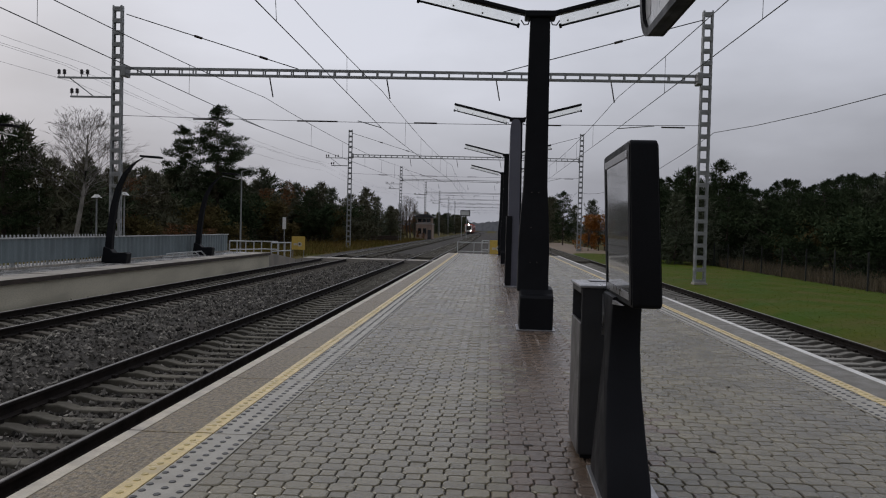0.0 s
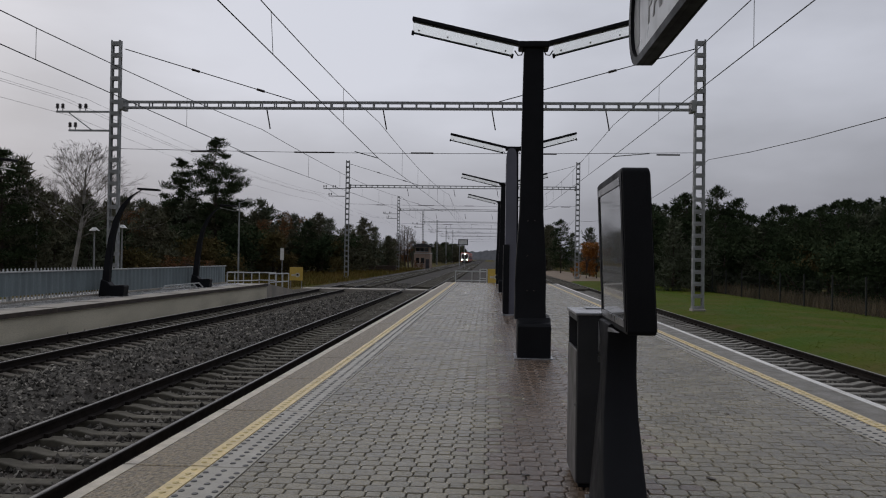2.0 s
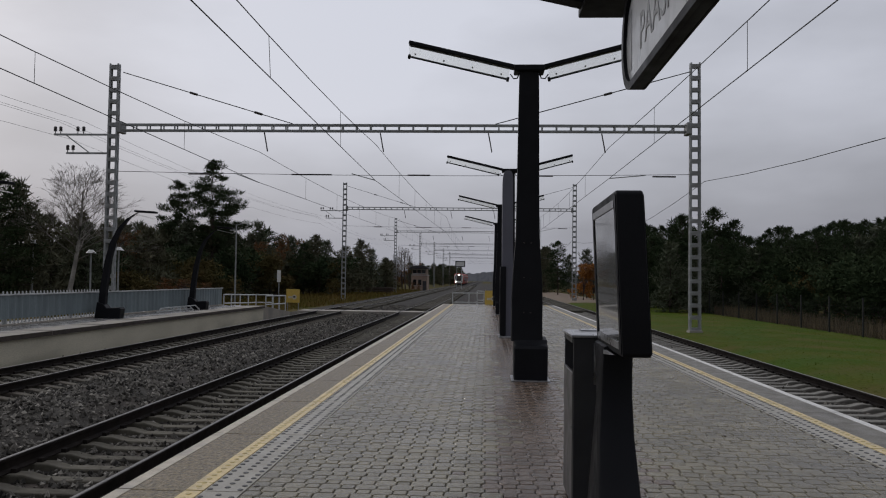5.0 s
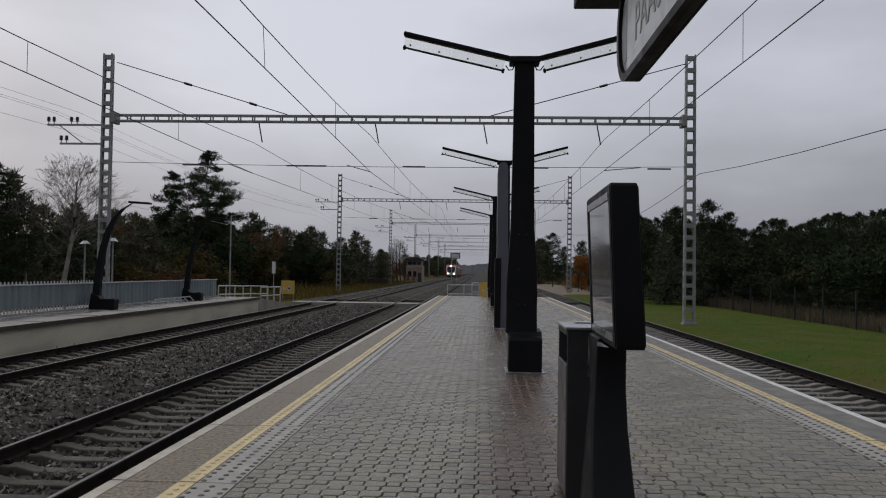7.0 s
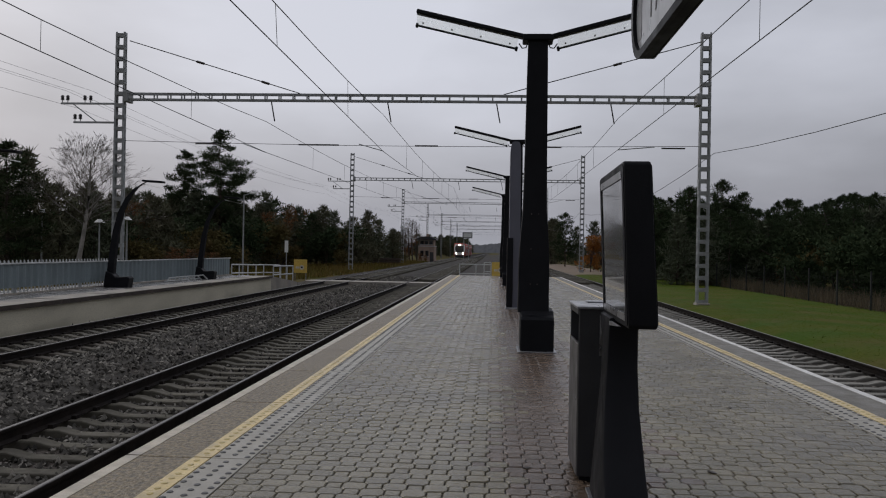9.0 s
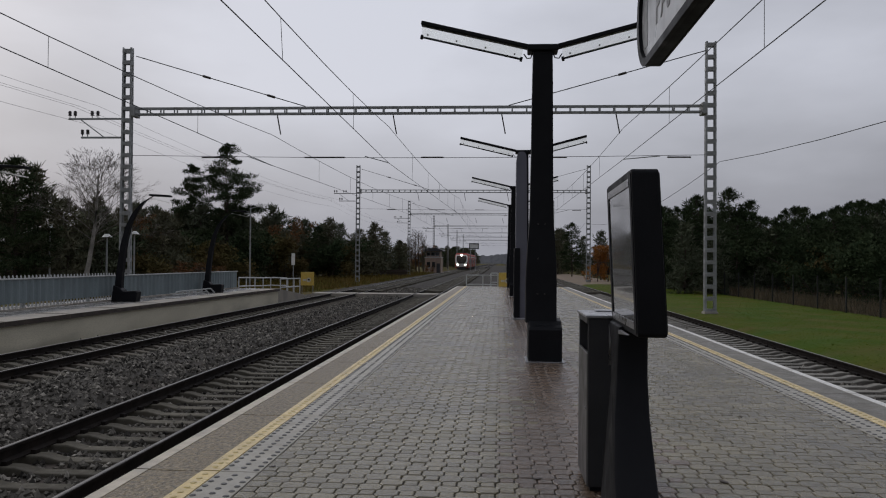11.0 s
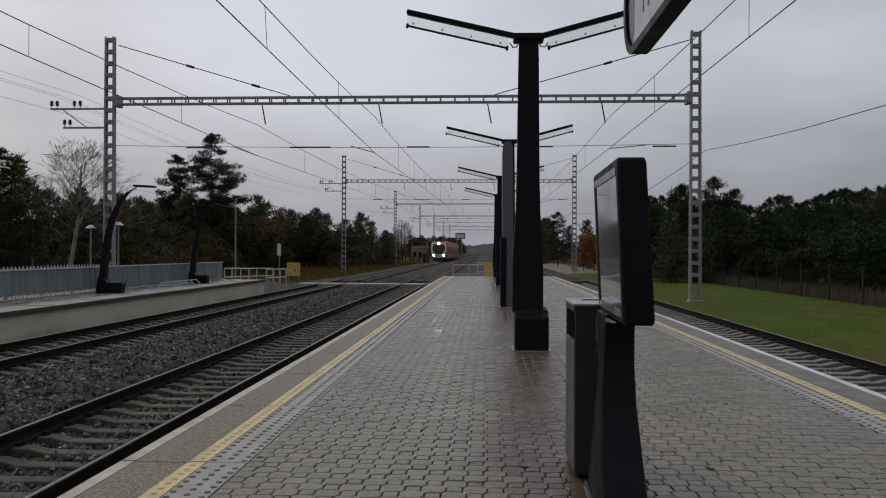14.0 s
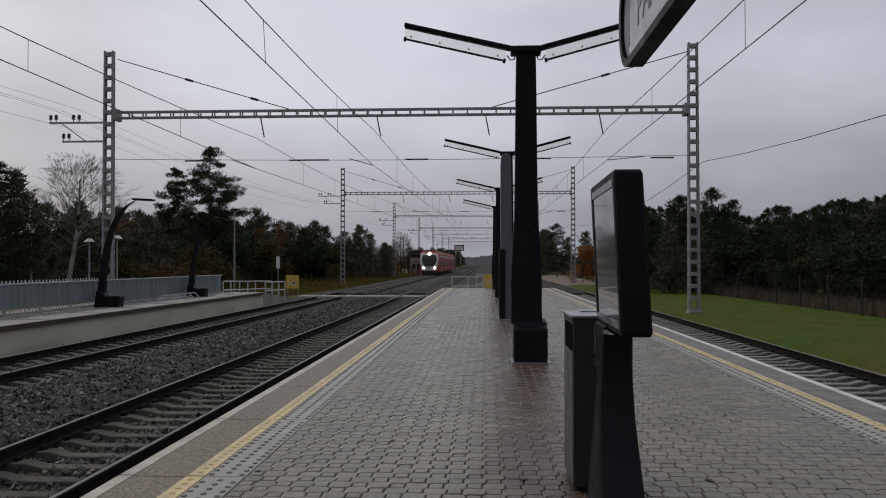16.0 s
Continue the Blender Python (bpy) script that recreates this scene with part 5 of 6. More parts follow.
def curved_lamp():
    """A black lamp: wedge-shaped foot, leaning post that curves over, forked lamp head."""
    l = empty("curved_lamp")
    part("foot", prism(bmesh.new(), [(-0.58, 0.0), (0.34, 0.0), (0.38, 0.34), (0.32, 0.40), (-0.14, 0.37), (-0.26, 0.50), (-0.50, 0.58)], "y", -0.2, 0.2, 0.03), M_BLACK, l)
    line = [(-0.38, 0.4, 0.13), (-0.34, 0.95, 0.12), (-0.28, 1.5, 0.115), (-0.20, 2.08, 0.11), (-0.04, 2.75, 0.10), (0.20, 3.25, 0.09), (0.52, 3.62, 0.07), (0.84, 3.82, 0.05)]
    bm = bmesh.new()
    rings = []
    for x, z, w in line:
        rings.append([bm.verts.new((x + sx * w, sy * w * 0.8, z + sx * w * 0.4)) for sx, sy in ((-1, -1), (1, -1), (1, 1), (-1, 1))])
    for a, c in zip(rings, rings[1:]):
        for k in range(4):
            bm.faces.new((a[k], a[(k + 1) % 4], c[(k + 1) % 4], c[k]))
    bm.faces.new(rings[0][::-1]), bm.faces.new(rings[-1])
    bmesh.ops.recalc_face_normals(bm, faces=bm.faces)
    smooth(part("post", bm, M_BLACK, l), 50)
    part("lamp_head", B(0.0, 0.75, -0.16, 0.16, -0.03, 0.04, 0.015, m=pose(0.76, 0, 3.86, 0, 3, 0)), M_BLACK, l)
    part("diffuser", B(0.0, 0.72, -0.12, 0.12, -0.025, 0.0, 0.005, m=pose(0.78, 0, 3.75, 0, 12, 0)), M_DIFFUSER, l, "pale diffuser")
    return tagged(l, "black curved lamp with wedge foot on the far platform", "platform lamp", group="curved lamps")


def railing(name, pts, h, label, rails=(1.0, 0.5)):
    """Tubular railing along points on the ground."""
    r = empty(name)
    for a, b in zip(pts, pts[1:]):
        for f in rails:
            part("rail", tube(bmesh.new(), [(a[0], a[1], a[2] + h * f), (b[0], b[1], b[2] + h * f)], 0.035, 8), M_RAILPAINT, r)
    for x, y, z in pts:
        part("post", tube(bmesh.new(), [(x, y, z - 0.05), (x, y, z + h)], 0.035, 8), M_RAILPAINT, r)
    tagged(r, label, "railing", group="railings")


def yellow_board(x, y, z):
    s = empty("warning_sign", x, y, z)
    part("board", B(-0.46, 0.46, -0.02, 0.02, -0.46, 0.46, 0.01), M_YSIGN, s)
    mark = bmesh.new()
    bmesh.ops.create_cone(mark, cap_ends=True, segments=18, radius1=0.16, radius2=0.16, depth=0.006, matrix=pose(0.1, -0.024, -0.08, 90, 0, 0))
    box(mark, -0.32, -0.08, -0.027, -0.021, -0.16, -0.02)
    part("symbol", mark, M_SIGNMARK, s, "pale symbol with dark mark")
    part("symbol_mark", B(0.03, 0.17, -0.032, -0.027, -0.12, -0.02), M_BLACK, s)
    for dx in (-0.38, 0.38):
        part("post", tube(bmesh.new(), [(dx, 0.045, -1.0), (dx, 0.045, 0.4)], 0.025, 8), M_GALV, s)
    tagged(s, "square yellow warning board with a pale symbol on posts", "sign", group="yellow boards")


def crossing():
    c = part("crossing", B(-12.0, EDGE_L - 0.05, 50.4, 52.3, -0.85, -0.60), M_CONCRETE)
    tagged(c, "pale concrete pedestrian crossing over the tracks", "crossing", kind="structure")
    for x0, x1 in ((-12.0, -10.85), (-10.67, -9.28), (-9.08, -5.56), (-5.36, -3.97), (-3.77, -2.75)):
        n = max(1, round((x1 - x0) / 1.2))
        for k in range(n):
            a, b = x0 + (x1 - x0) * k / n, x0 + (x1 - x0) * (k + 1) / n
            part("crossing_panel", B(a + 0.01, b - 0.01, 50.4, 52.3, -0.60, -0.545, 0.01), M_CONCRETE, c)


def street_lamp(x, y, h, arm):
    l = empty("street_lamp", x, y, -0.97)
    part("pole", tube(bmesh.new(), [(0, 0, 0), (0, 0, h)], 0.075, 10, 0.05), M_GALV, l)
    if arm:
        part("arm", tube(bmesh.new(), [(0, 0, h - 0.05), (0.55, 0, h + 0.12)], 0.03, 6), M_GALV, l)
        part("lamp_head", B(0.45, 1.0, -0.11, 0.11, h + 0.07, h + 0.19, 0.03), M_WHITE, l, "pale lamp head")
        part("second_head", B(-0.5, 0.05, -0.1, 0.1, h - 0.5, h - 0.40, 0.03), M_GALV, l)
    else:
        bm = bmesh.new()
        bmesh.ops.create_cone(bm, cap_ends=True, segments=16, radius1=0.34, radius2=0.12, depth=0.22, matrix=Matrix.Translation((0, 0, h + 0.08)))
        part("shade", bm, M_WHITE, l, "pale lamp shade")
    tagged(l, "slim grey street lamp with pale head among dark trees", "street lamp", group="street lamps")


def small_signs():
    s = empty("post_sign", -14.8, 56.5, -0.9)
    part("pole", tube(bmesh.new(), [(0, 0, 0), (0, 0, 2.9)], 0.035, 8), M_GALV, s)
    part("plate", B(-0.13, 0.13, -0.05, -0.035, 2.1, 2.95, 0.005), M_WHITE, s, "narrow white plate")
    tagged(s, "narrow white sign plate on a thin pole", "sign")
    s = empty("gantry_sign", -6.6, 205, -0.75)
    for dx in (-0.9, 0.35):
        part("post", tube(bmesh.new(), [(dx, 0, 0), (dx, 0, 5.6)], 0.10, 8), M_GALV, s)
    for b in ((-1.25, 1.25, 5.55, 5.75), (-1.25, 1.25, 6.85, 7.05), (-1.25, -1.05, 5.75, 6.85), (1.05, 1.25, 5.75, 6.85)):
        part("frame_bar", B(b[0], b[1], -0.08, 0.08, b[2], b[3], 0.02), M_BLACK, s)
    part("panel", B(-1.05, 1.05, -0.02, 0.02, 5.75, 6.85), M_WHITE, s, "pale panel in a dark frame")
    tagged(s, "pale board in a dark frame on posts between the tracks", "track sign")
    s = empty("sleeper_stack", -17.9, 133, -0.97)
    for k in range(20):
        part("timber", B(-2.6 + (k % 2) * 0.12, 2.3 + (k % 3) * 0.1, (k % 5) * 0.3 - 0.8, (k % 5) * 0.3 - 0.54, 0.02 + 0.26 * (k // 5), 0.26 + 0.26 * (k // 5), 0.02), M_BARK, s)
    tagged(s, "stack of dark old timber sleepers beside a mast", "timber stack")


def rack():
    r = empty("bicycle_rack", -13.55, 0, 0)
    for k in range(7):
        y = 33.0 + k * 0.75
        pts = [(-0.2, y, 0.0), (-0.15, y + 0.05, 0.16), (0.1, y + 0.4, 0.20), (0.25, y + 0.55, 0.0)]
        part("hoop", tube(bmesh.new(), pts, 0.03, 6), M_RAILPAINT, r)
    part("ground_rail", tube(bmesh.new(), [(-0.2, 32.8, 0.03), (-0.2, 38.2, 0.03)], 0.03, 6), M_RAILPAINT, r)
    tagged(r, "low pale tubular rack on the far platform", "rack")


M_BRICK = mat("pale_rendered_brick", (0.38, 0.28, 0.22), 0.8, second=(0.27, 0.19, 0.15), scale=0.8, fine=14, bump=0.3, stain=(0.2, 0.17, 0.14), stain_scale=0.5, stain_amount=0.6)
M_ROOF = mat("dark_roof_felt", (0.05, 0.048, 0.05), 0.8, scale=1, fine=20)
M_WIN = mat("dark_window_glass", (0.02, 0.022, 0.025), 0.08, scale=1, fine=5, bump=0, spec=0.8, rough_var=0.02)


def signal_house():
    h = empty("signal_house", -14.4, 172, -0.97)
    part("wall", B(-1.75, 1.75, 0, 6, 0, 3.3), M_BRICK, h, "pale reddish stained walls")
    part("string_course", B(-1.82, 1.82, -0.07, 6.07, 3.3, 3.45, 0.01), M_RAILPAINT, h, "pale band between the storeys")
    part("upper_storey", B(-1.55, 1.55, 0.2, 5.8, 3.45, 4.75), M_BRICK, h)
    part("roof", prism(bmesh.new(), [(-2.15, 4.75), (2.15, 4.75), (2.1, 4.92), (0.9, 5.45), (-0.9, 5.45), (-2.1, 4.92)], "y", -0.5, 6.5), M_ROOF, h, "dark overhanging roof")
    part("chimney", B(-0.2, 0.3, 2, 2.5, 5.4, 6.1), M_BRICK, h)
    for x0, x1 in ((-1.35, -0.55), (-0.4, 0.4), (0.55, 1.35)):
        w = part("window", B(x0, x1, 0.13, 0.19, 3.75, 4.5), M_WIN, h, "dark window")
        part("sill", B(x0 - 0.05, x1 + 0.05, 0.08, 0.195, 3.66, 3.745), M_RAILPAINT, w)
        part("lintel", B(x0 - 0.05, x1 + 0.05, 0.14, 0.195, 4.51, 4.60), M_RAILPAINT, w)
    for x0, x1, z0, z1 in ((-1.3, -0.6, 1.2, 2.4), (-0.2, 0.5, 1.2, 2.4)):
        w = part("window", B(x0, x1, -0.03, -0.004, z0, z1), M_WIN, h, "dark window")
        part("sill", B(x0 - 0.05, x1 + 0.05, -0.08, -0.004, z0 - 0.09, z0 - 0.005), M_RAILPAINT, w)
    part("door", B(0.8, 1.55, -0.04, -0.004, 0.05, 2.1), M_ROOF, h, "dark door")
    tagged(h, "small pale two-storey signal house with dark overhanging roof", "building")


def cottage(x, y, w, label, wall):
    c = empty("house", x, y, -0.97)
    part("wall", B(-w / 2, w / 2, 0, 6, 0, 2.9), wall, c)
    part("roof", prism(bmesh.new(), [(-w / 2 - 0.3, 2.8), (w / 2 + 0.3, 2.8), (0, 4.4)], "y", -0.3, 6.3), M_ROOF, c, "dark pitched roof")
    for k in range(3):
        x0 = -w / 2 + 0.7 + k * (w - 2.2) / 2
        part("window", B(x0, x0 + 0.8, -0.04, 0.02, 1.0, 2.1), M_WIN, c, "dark window")
    tagged(c, label, "house", group="houses")


# ---- fence on the right ----
def wire_fence():
    f = empty("wire_fence", 15.7, 0, 0)
    M = mat("dark_green_fence", (0.012, 0.014, 0.012), 0.6, scale=5, fine=50, bump=0)
    me = None
    y = 17.8
    while y < 110:
        if me is None:
            ob = part("post", B(-0.03, 0.03, -0.03, 0.03, -0.85, 1.0, 0.006), M, f)
            me = ob.data
        else:
            ob = new("post", me)
            ob.parent = f
        ob.location.y = y
        y += 3.27
    bm = bmesh.new()
    for z in np.arange(-0.6, 0.9, 0.3):
        box(bm, -0.002, 0.002, 17.8, 109, float(z) - 0.002, float(z) + 0.002)
    y = 17.8
    while y < 109:
        box(bm, -0.002, 0.002, y - 0.0015, y + 0.0015, -0.68, 0.86)
        y += 0.15
    tagged(part("mesh", bm, M, f, "dark wire mesh"), kind="stuff")
    tagged(f, "dark wire mesh fence with slim posts at the wood's edge", "fence")
    # rough tufts along the far side of the line
    rng = np.random.default_rng(9)
    n = 26000
    yy = 46 + 130 * rng.random(n) ** 1.5
    xx = -13.6 - 13 * rng.random(n) - 0.08 * np.maximum(0, 80 - yy)
    h, a = 0.12 + 0.55 * rng.random(n) ** 2, rng.random(n) * 6.28
    w = 0.02 + 0.03 * rng.random(n)
    lx, ly = rng.normal(0, 0.14, n), rng.normal(0, 0.14, n)
    v = np.stack([np.stack([xx - w * np.cos(a), yy - w * np.sin(a), -1.0 + 0 * xx], 1), np.stack([xx + w * np.cos(a), yy + w * np.sin(a), -1.0 + 0 * xx], 1),
                  np.stack([xx + lx, yy + ly, h - 0.97], 1)], 1).reshape(-1, 3)
    M3 = mat("rough_autumn_grass", (0.125, 0.112, 0.026), 0.95, second=(0.170, 0.110, 0.040), scale=0.25, fine=3, bump=0, island=0.35, spec=0.02)
    tagged(raw("rough_grass", v, np.arange(n * 3).reshape(-1, 3), M3), "rough brown-green grass beside the far track", "grass", kind="stuff")
    # tall faded weeds behind the fence
    rng = np.random.default_rng(8)
    n = 30000
    yy = 20 + 80 * rng.random(n) ** 1.3
    xx = 16.0 + 3.2 * rng.random(n)
    h, a = 0.2 + 0.75 * rng.random(n) ** 1.8, rng.random(n) * 6.28
    w = 0.008 + 0.014 * rng.random(n)
    z = np.interp(xx, [15.3, 17.5, 19], [-0.60, -0.75, -1.0])
    lx, ly = rng.normal(0, 0.14, n), rng.normal(0, 0.14, n)
    v = np.stack([np.stack([xx - w * np.cos(a), yy - w * np.sin(a), z], 1), np.stack([xx + w * np.cos(a), yy + w * np.sin(a), z], 1),
                  np.stack([xx + lx, yy + ly, z + h], 1)], 1).reshape(-1, 3)
    M2 = mat("faded_weeds", (0.150, 0.110, 0.065), 0.95, second=(0.085, 0.072, 0.042), scale=0.5, fine=9, bump=0, island=0.4)
    tagged(raw("tall_weeds", v, np.arange(n * 3).reshape(-1, 3), M2), "tall faded autumn weeds behind the wire fence", "weeds", kind="stuff")


def distance():
    """Woods on the skyline far behind everything else, haze put into their pale colour."""
    M = mat("hazed_far_woods", (0.34, 0.35, 0.38), 1.0, second=(0.28, 0.29, 0.315), scale=0.02, fine=0.2, bump=0, spec=0.0)
    rng = random.Random(3)
    bm = bmesh.new()
    pts = [(-900.0, -2.0)]
    x = -900.0
    while x < 900:
        h = 12.5 + 4 * noise.noise(Vector((x * 0.02, 0.3, 0))) + rng.uniform(-1.3, 1.3)
        pts.append((x, h))
        x += rng.uniform(1.8, 4.0)
    pts.append((900.0, -2.0))
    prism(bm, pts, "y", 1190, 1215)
    tagged(part("backdrop", bm, M), "far skyline woods, pale with haze put into the colour", "distant woods", kind="structure")


def fallen_leaf(x, y, turn, size):
    n = 9
    pts = [(size * math.cos(6.283 * k / n) * (1 + 0.25 * (k % 2)), 0.6 * size * math.sin(6.283 * k / n)) for k in range(n)]
    l = part("fallen_leaf", prism(bmesh.new(), pts, "z", 0.0, 0.004), M_LEAF)
    l.matrix_basis = pose(x, y, 0.003, 0, 0, turn)
    tagged(l, "small dark wet leaf lying on the pavers", "leaf", group="fallen leaves")


distance()
for leaf_row in ((-1.675, 5.88, 20, 0.022), (-0.80, 6.94, 70, 0.024), (1.60, 5.80, 120, 0.035), (0.285, 5.75, 10, 0.03), (-0.35, 9.4, 40, 0.02), (2.45, 8.3, 80, 0.03)):
    fallen_leaf(*leaf_row)
far_platform()
sheet_fence(4.0, 29.55, True)
sheet_fence(29.65, 38.55, False)
sheet_fence(38.65, 42.4, False)
lamp = curved_lamp()
lamp.matrix_basis = pose(-13.41, 28.1, 0)
copy_thing(lamp, pose(-13.41, 36.9, 0))
copy_thing(lamp, pose(-13.41, 19.3, 0))
rack()
railing("railing", [(-14.2, 42.7, -0.38), (-14.2, 44.0, -0.40), (-14.2, 45.6, -0.44), (-14.2, 47.2, -0.48), (-14.2, 48.8, -0.5), (-13.2, 48.9, -0.5)], 0.95, "pale tubular railing beside the far platform's ramp")
railing("railing", [(-12.05, 43.3, -0.44), (-12.05, 44.8, -0.46), (-12.05, 46.2, -0.48), (-12.05, 47.6, -0.5)], 0.95, "pale tubular handrail along the far ramp's edge")
railing("railing", [(-2.2, 53.4, -0.3), (-1.1, 53.4, -0.3), (-0.1, 53.4, -0.3)], 0.95, "pale tubular railing at the island platform's end", (1.0, 0.35))
railing("railing", [(-0.1, 56.5, -0.55), (-0.6, 56.5, -0.55)], 1.3, "pale tubular gate post at the crossing")
yellow_board(-13.2, 54.2, 0.28)
yellow_board(0.42, 53.0, 0.38)
crossing()
street_lamp(-19.1, 60, 6.5, True)
street_lamp(-26.4, 52, 4.0, False)
street_lamp(-24.5, 52, 4.2, False)
street_lamp(-30.4, 52, 4.6, False)
small_signs()
signal_house()
cottage(-39.6, 64, 7, "grey house half hidden by dark trees", M_SHEET)
cottage(-33.5, 118, 6, "pale house half hidden by autumn trees", M_BRICK)
wire_fence()
woods()


# ---- the train ----
M_RED = mat("orange_red_paint", (0.40, 0.036, 0.012), 0.45, second=(0.33, 0.030, 0.010), scale=0.6, fine=60, bump=0.0, spec=0.15)
M_WHITEP = mat("pale_train_paint", (0.60, 0.58, 0.54), 0.35, second=(0.52, 0.50, 0.46), scale=0.8, fine=60, bump=0.0)
M_TGREY = mat("train_underframe", (0.035, 0.035, 0.038), 0.7, scale=2, fine=40)
M_LAMP = mat("headlight", (1.0, 0.93, 0.80), 0.3, scale=5, fine=40, bump=0, emit=40.0)


M_SCREEN = mat("train_windscreen", (0.045, 0.036, 0.028), 0.25, scale=1, fine=5, bump=0, spec=0.25)


def section(hw, z0, z1, r, y):
    return [(x, y, z) for x, z in rounded(-hw, hw, z0, z1, min(r, (z1 - z0) * 0.45), 5)]


def loft(sections):
    bm = bmesh.new()
    rings = [[bm.verts.new(p) for p in s] for s in sections]
    n = len(rings[0])
    for a, c in zip(rings, rings[1:]):
        for k in range(n):
            bm.faces.new((a[k], a[(k + 1) % n], c[(k + 1) % n], c[k]))
    bm.faces.new(rings[0])
    bm.faces.new(rings[-1][::-1])
    bmesh.ops.recalc_face_normals(bm, faces=bm.faces)
    return bm


NOSE = [(1.48, 0.45, 1.45, 0.25, 0.0), (1.58, 0.42, 1.95, 0.3, 0.12), (1.66, 0.40, 2.7, 0.35, 0.45), (1.70, 0.40, 3.4, 0.4, 0.85), (1.72, 0.40, 3.95, 0.45, 1.35), (1.72, 0.40, 4.30, 0.5, 2.2)]


def nose_z(z):
    """How far back the slanted front lies at a height."""
    return float(np.interp(z, [1.45, 1.95, 2.7, 3.4, 3.95, 4.30], [0.0, 0.12, 0.45, 0.85, 1.35, 2.2]))


def front_panel(pts, offset, material, name, parent, label=""):
    """A panel that follows the slanted front: rows of (z, half width), pushed out by offset."""
    bm = bmesh.new()
    zs = np.linspace(pts[0][0], pts[-1][0], 13)
    rows = []
    for z in zs:
        w = float(np.interp(z, [p[0] for p in pts], [p[1] for p in pts]))
        rows.append([bm.verts.new((w * u, nose_z(z) - offset + 0.02 * max(0.0, abs(w * u) - 1.0), z + 0.03 * offset)) for u in np.linspace(-1, 1, 9)])
    for r0, r1 in zip(rows, rows[1:]):
        for k in range(8):
            bm.faces.new((r0[k], r0[k + 1], r1[k + 1], r1[k]))
    ext = bmesh.ops.extrude_face_region(bm, geom=bm.faces[:])
    bmesh.ops.translate(bm, verts=[v for v in ext["geom"] if isinstance(v, bmesh.types.BMVert)], vec=(0, 0.14, 0))
    bmesh.ops.recalc_face_normals(bm, faces=bm.faces)
    return part(name, bm, material, parent, label)


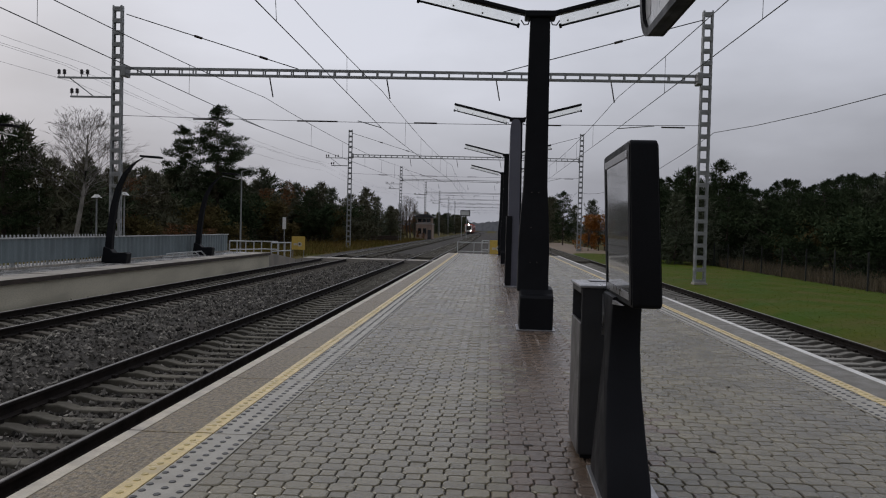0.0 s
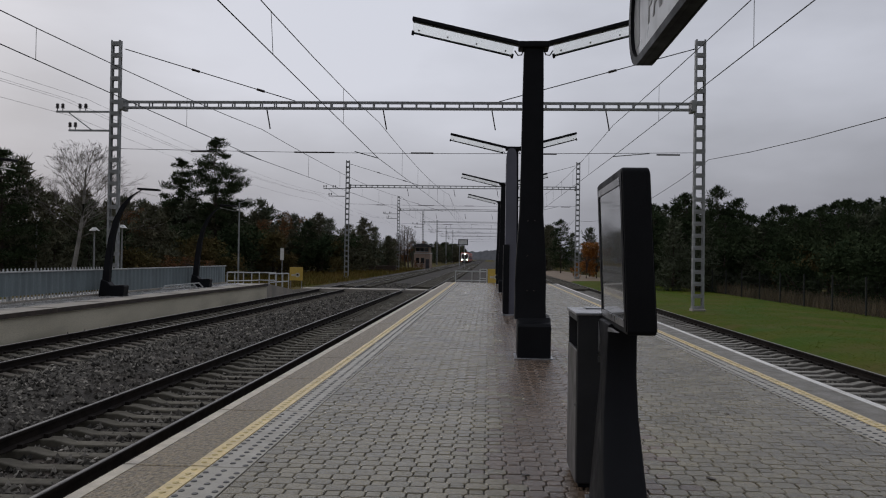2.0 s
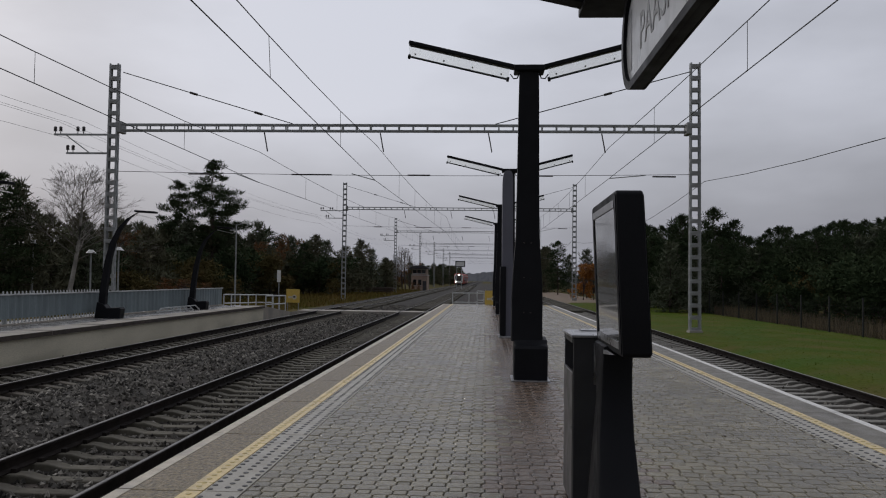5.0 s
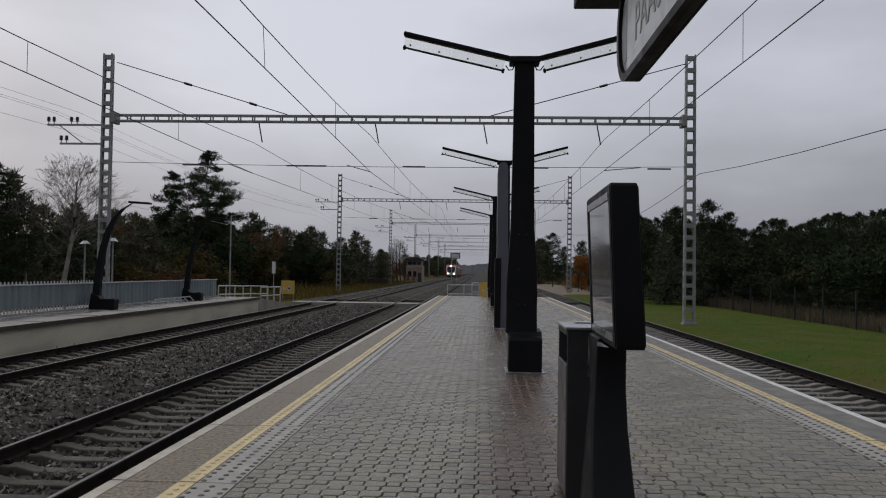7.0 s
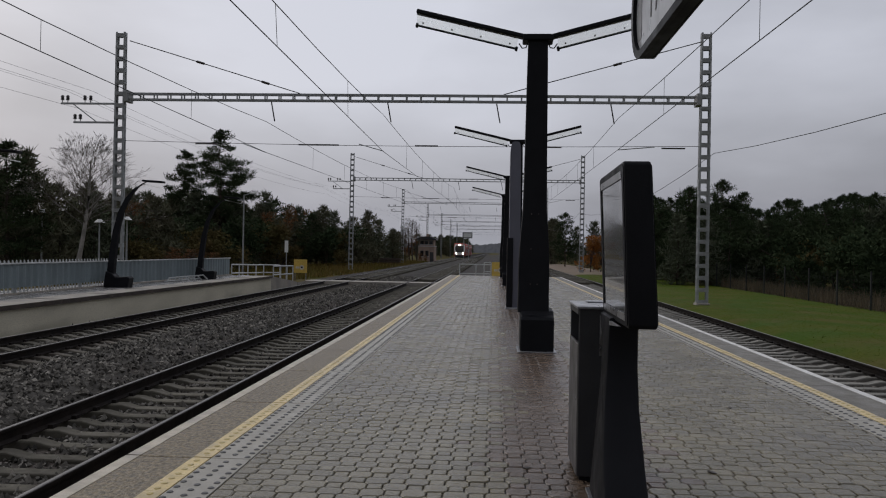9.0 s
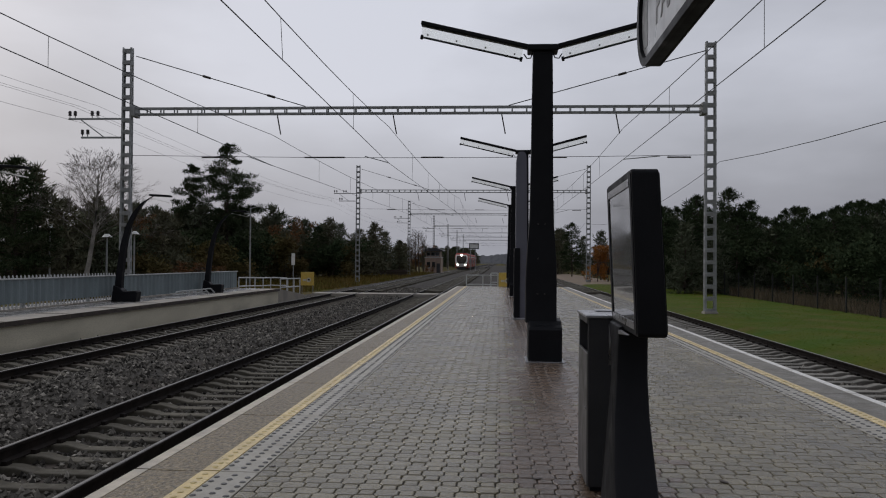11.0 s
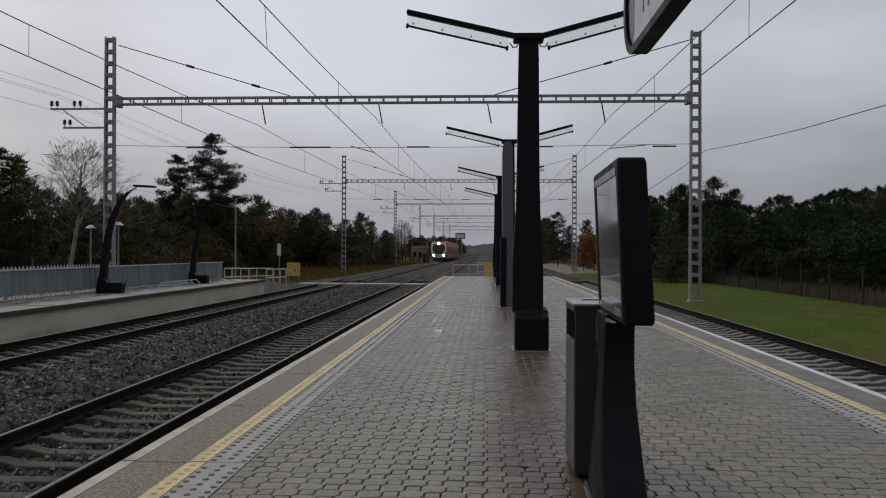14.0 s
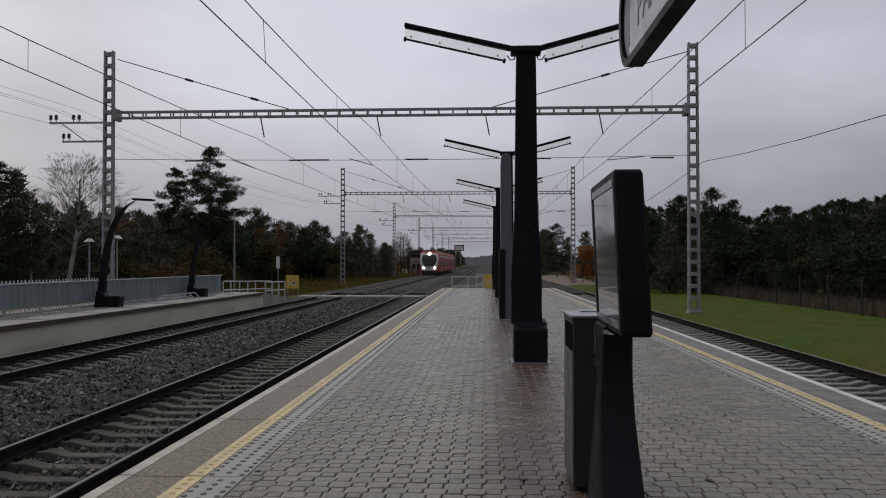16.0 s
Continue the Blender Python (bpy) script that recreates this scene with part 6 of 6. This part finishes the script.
def train():
    t = empty("passenger_train")
    tagged(t, "orange-red and white electric passenger train with lit headlights", "train")
    y = 0.0
    for car in range(4):
        length = 18.5
        if car == 0:
            body = smooth(part("car_body", loft([section(*s) for s in NOSE] + [section(1.72, 0.40, 4.30, 0.5, length)]), M_RED, t), 40)
        else:
            body = smooth(part("car_body", loft([section(1.72, 0.40, 4.30, 0.5, y + 0.5), section(1.72, 0.40, 4.30, 0.5, y + length)]), M_RED, t), 40)
            part("gangway", B(-1.3, 1.3, y - 0.05, y + 0.55, 0.6, 3.9), M_TGREY, t, "dark bellows between cars")
        y0 = y + (3.2 if car == 0 else 1.2)
        for s in (-1, 1):
            x0, x1 = sorted((s * 1.70, s * 1.732))
            part("roof_band", B(x0, x1, y0 - 0.6, y + length - 0.2, 3.25, 3.55), M_WHITEP, body, "pale band under the roof")
            for k in range(5):
                a = y0 + k * 2.95
                if k in (1, 3):
                    d = part("door", B(x0, x1 + 0.0, a, a + 1.35, 0.55, 3.0, 0.01), M_WHITEP, body, "pale double door")
                    xa, xb = sorted((s * 1.733, s * 1.745))
                    part("door_window", B(xa, xb, a + 0.12, a + 1.23, 1.5, 2.8), M_WIN, d)
                else:
                    part("window", B(x0, x1, a, a + 2.3, 1.55, 2.75, 0.01), M_WIN, body, "dark window")
        part("roof_unit", B(-1.2, 1.2, y + 5, y + 14, 4.25, 4.55, 0.06), M_TGREY, body, "grey roof equipment")
        for by in (y + 3.0, y + length - 3.0):
            b = part("bogie", B(-1.25, 1.25, by - 1.5, by + 1.5, 0.25, 0.55, 0.05), M_TGREY, t)
            for wy in (-1.1, 1.1):
                for s in (-1, 1):
                    part("wheel", tube(bmesh.new(), [(s * 0.74, by + wy, 0.43), (s * 0.86, by + wy, 0.43)], 0.43, 20), M_TGREY, b)
        y += length
    # front: pale mask, windscreen, bumper, lamps
    front_panel([(1.12, 1.42), (1.46, 1.46), (1.9, 1.58), (2.6, 1.64), (3.3, 1.62), (3.95, 1.42)], 0.05, M_WHITEP, "front_mask", t, "pale mask round the windscreen")
    front_panel([(1.60, 0.66), (1.9, 1.04), (2.5, 1.32), (3.2, 1.32), (3.66, 1.14)], 0.085, M_SCREEN, "windscreen", t, "dark raked windscreen")
    part("bumper", B(-1.50, 1.50, -0.10, 0.5, 0.78, 1.08, 0.06), M_WHITEP, t, "pale bumper bar")
    part("skirt", B(-1.25, 1.25, -0.02, 1.6, 0.12, 0.70, 0.05), M_TGREY, t)
    part("coupler", tube(bmesh.new(), [(0, -0.45, 0.62), (0, 0.2, 0.62)], 0.16, 10), M_TGREY, t)
    for x, z, r in ((0.0, 3.84, 0.25), (-1.02, 1.30, 0.17), (1.02, 1.30, 0.17)):
        yy = (1.02 if z > 2 else -0.02)
        lampbox = part("headlamp_housing", tube(bmesh.new(), [(x, yy - 0.03, z), (x, yy + 0.5, z)], r + 0.06, 16), M_TGREY, t)
        part("headlight", tube(bmesh.new(), [(x, yy - 0.06, z), (x, yy - 0.031, z)], r, 16), M_LAMP, lampbox, "glowing warm-white headlight")
    part("pantograph", tube(bmesh.new(), [(0, 26, 4.4), (0, 24.6, 5.3), (0, 25.8, 6.15)], 0.05, 6), M_TGREY, t, "raised pantograph")
    part("pantograph_head", B(-0.8, 0.8, 25.7, 25.9, 6.15, 6.2), M_TGREY, t)
    return t


passenger_train = train()

# ---- fine pieces ----
stones()
grass_blades()
pavers(core)


def motions():
    # the train runs towards the camera on the far main track
    walk(passenger_train, [(t, pose(TRACK_X[0], y, RAIL_Z)) for t, y in (
        (0, 360.0), (3.0, 321.0), (6.5, 274.5), (9, 238.0), (11.5, 202.0), (13, 181.5), (14.5, 161.5), (16, 142.5))])


motions()
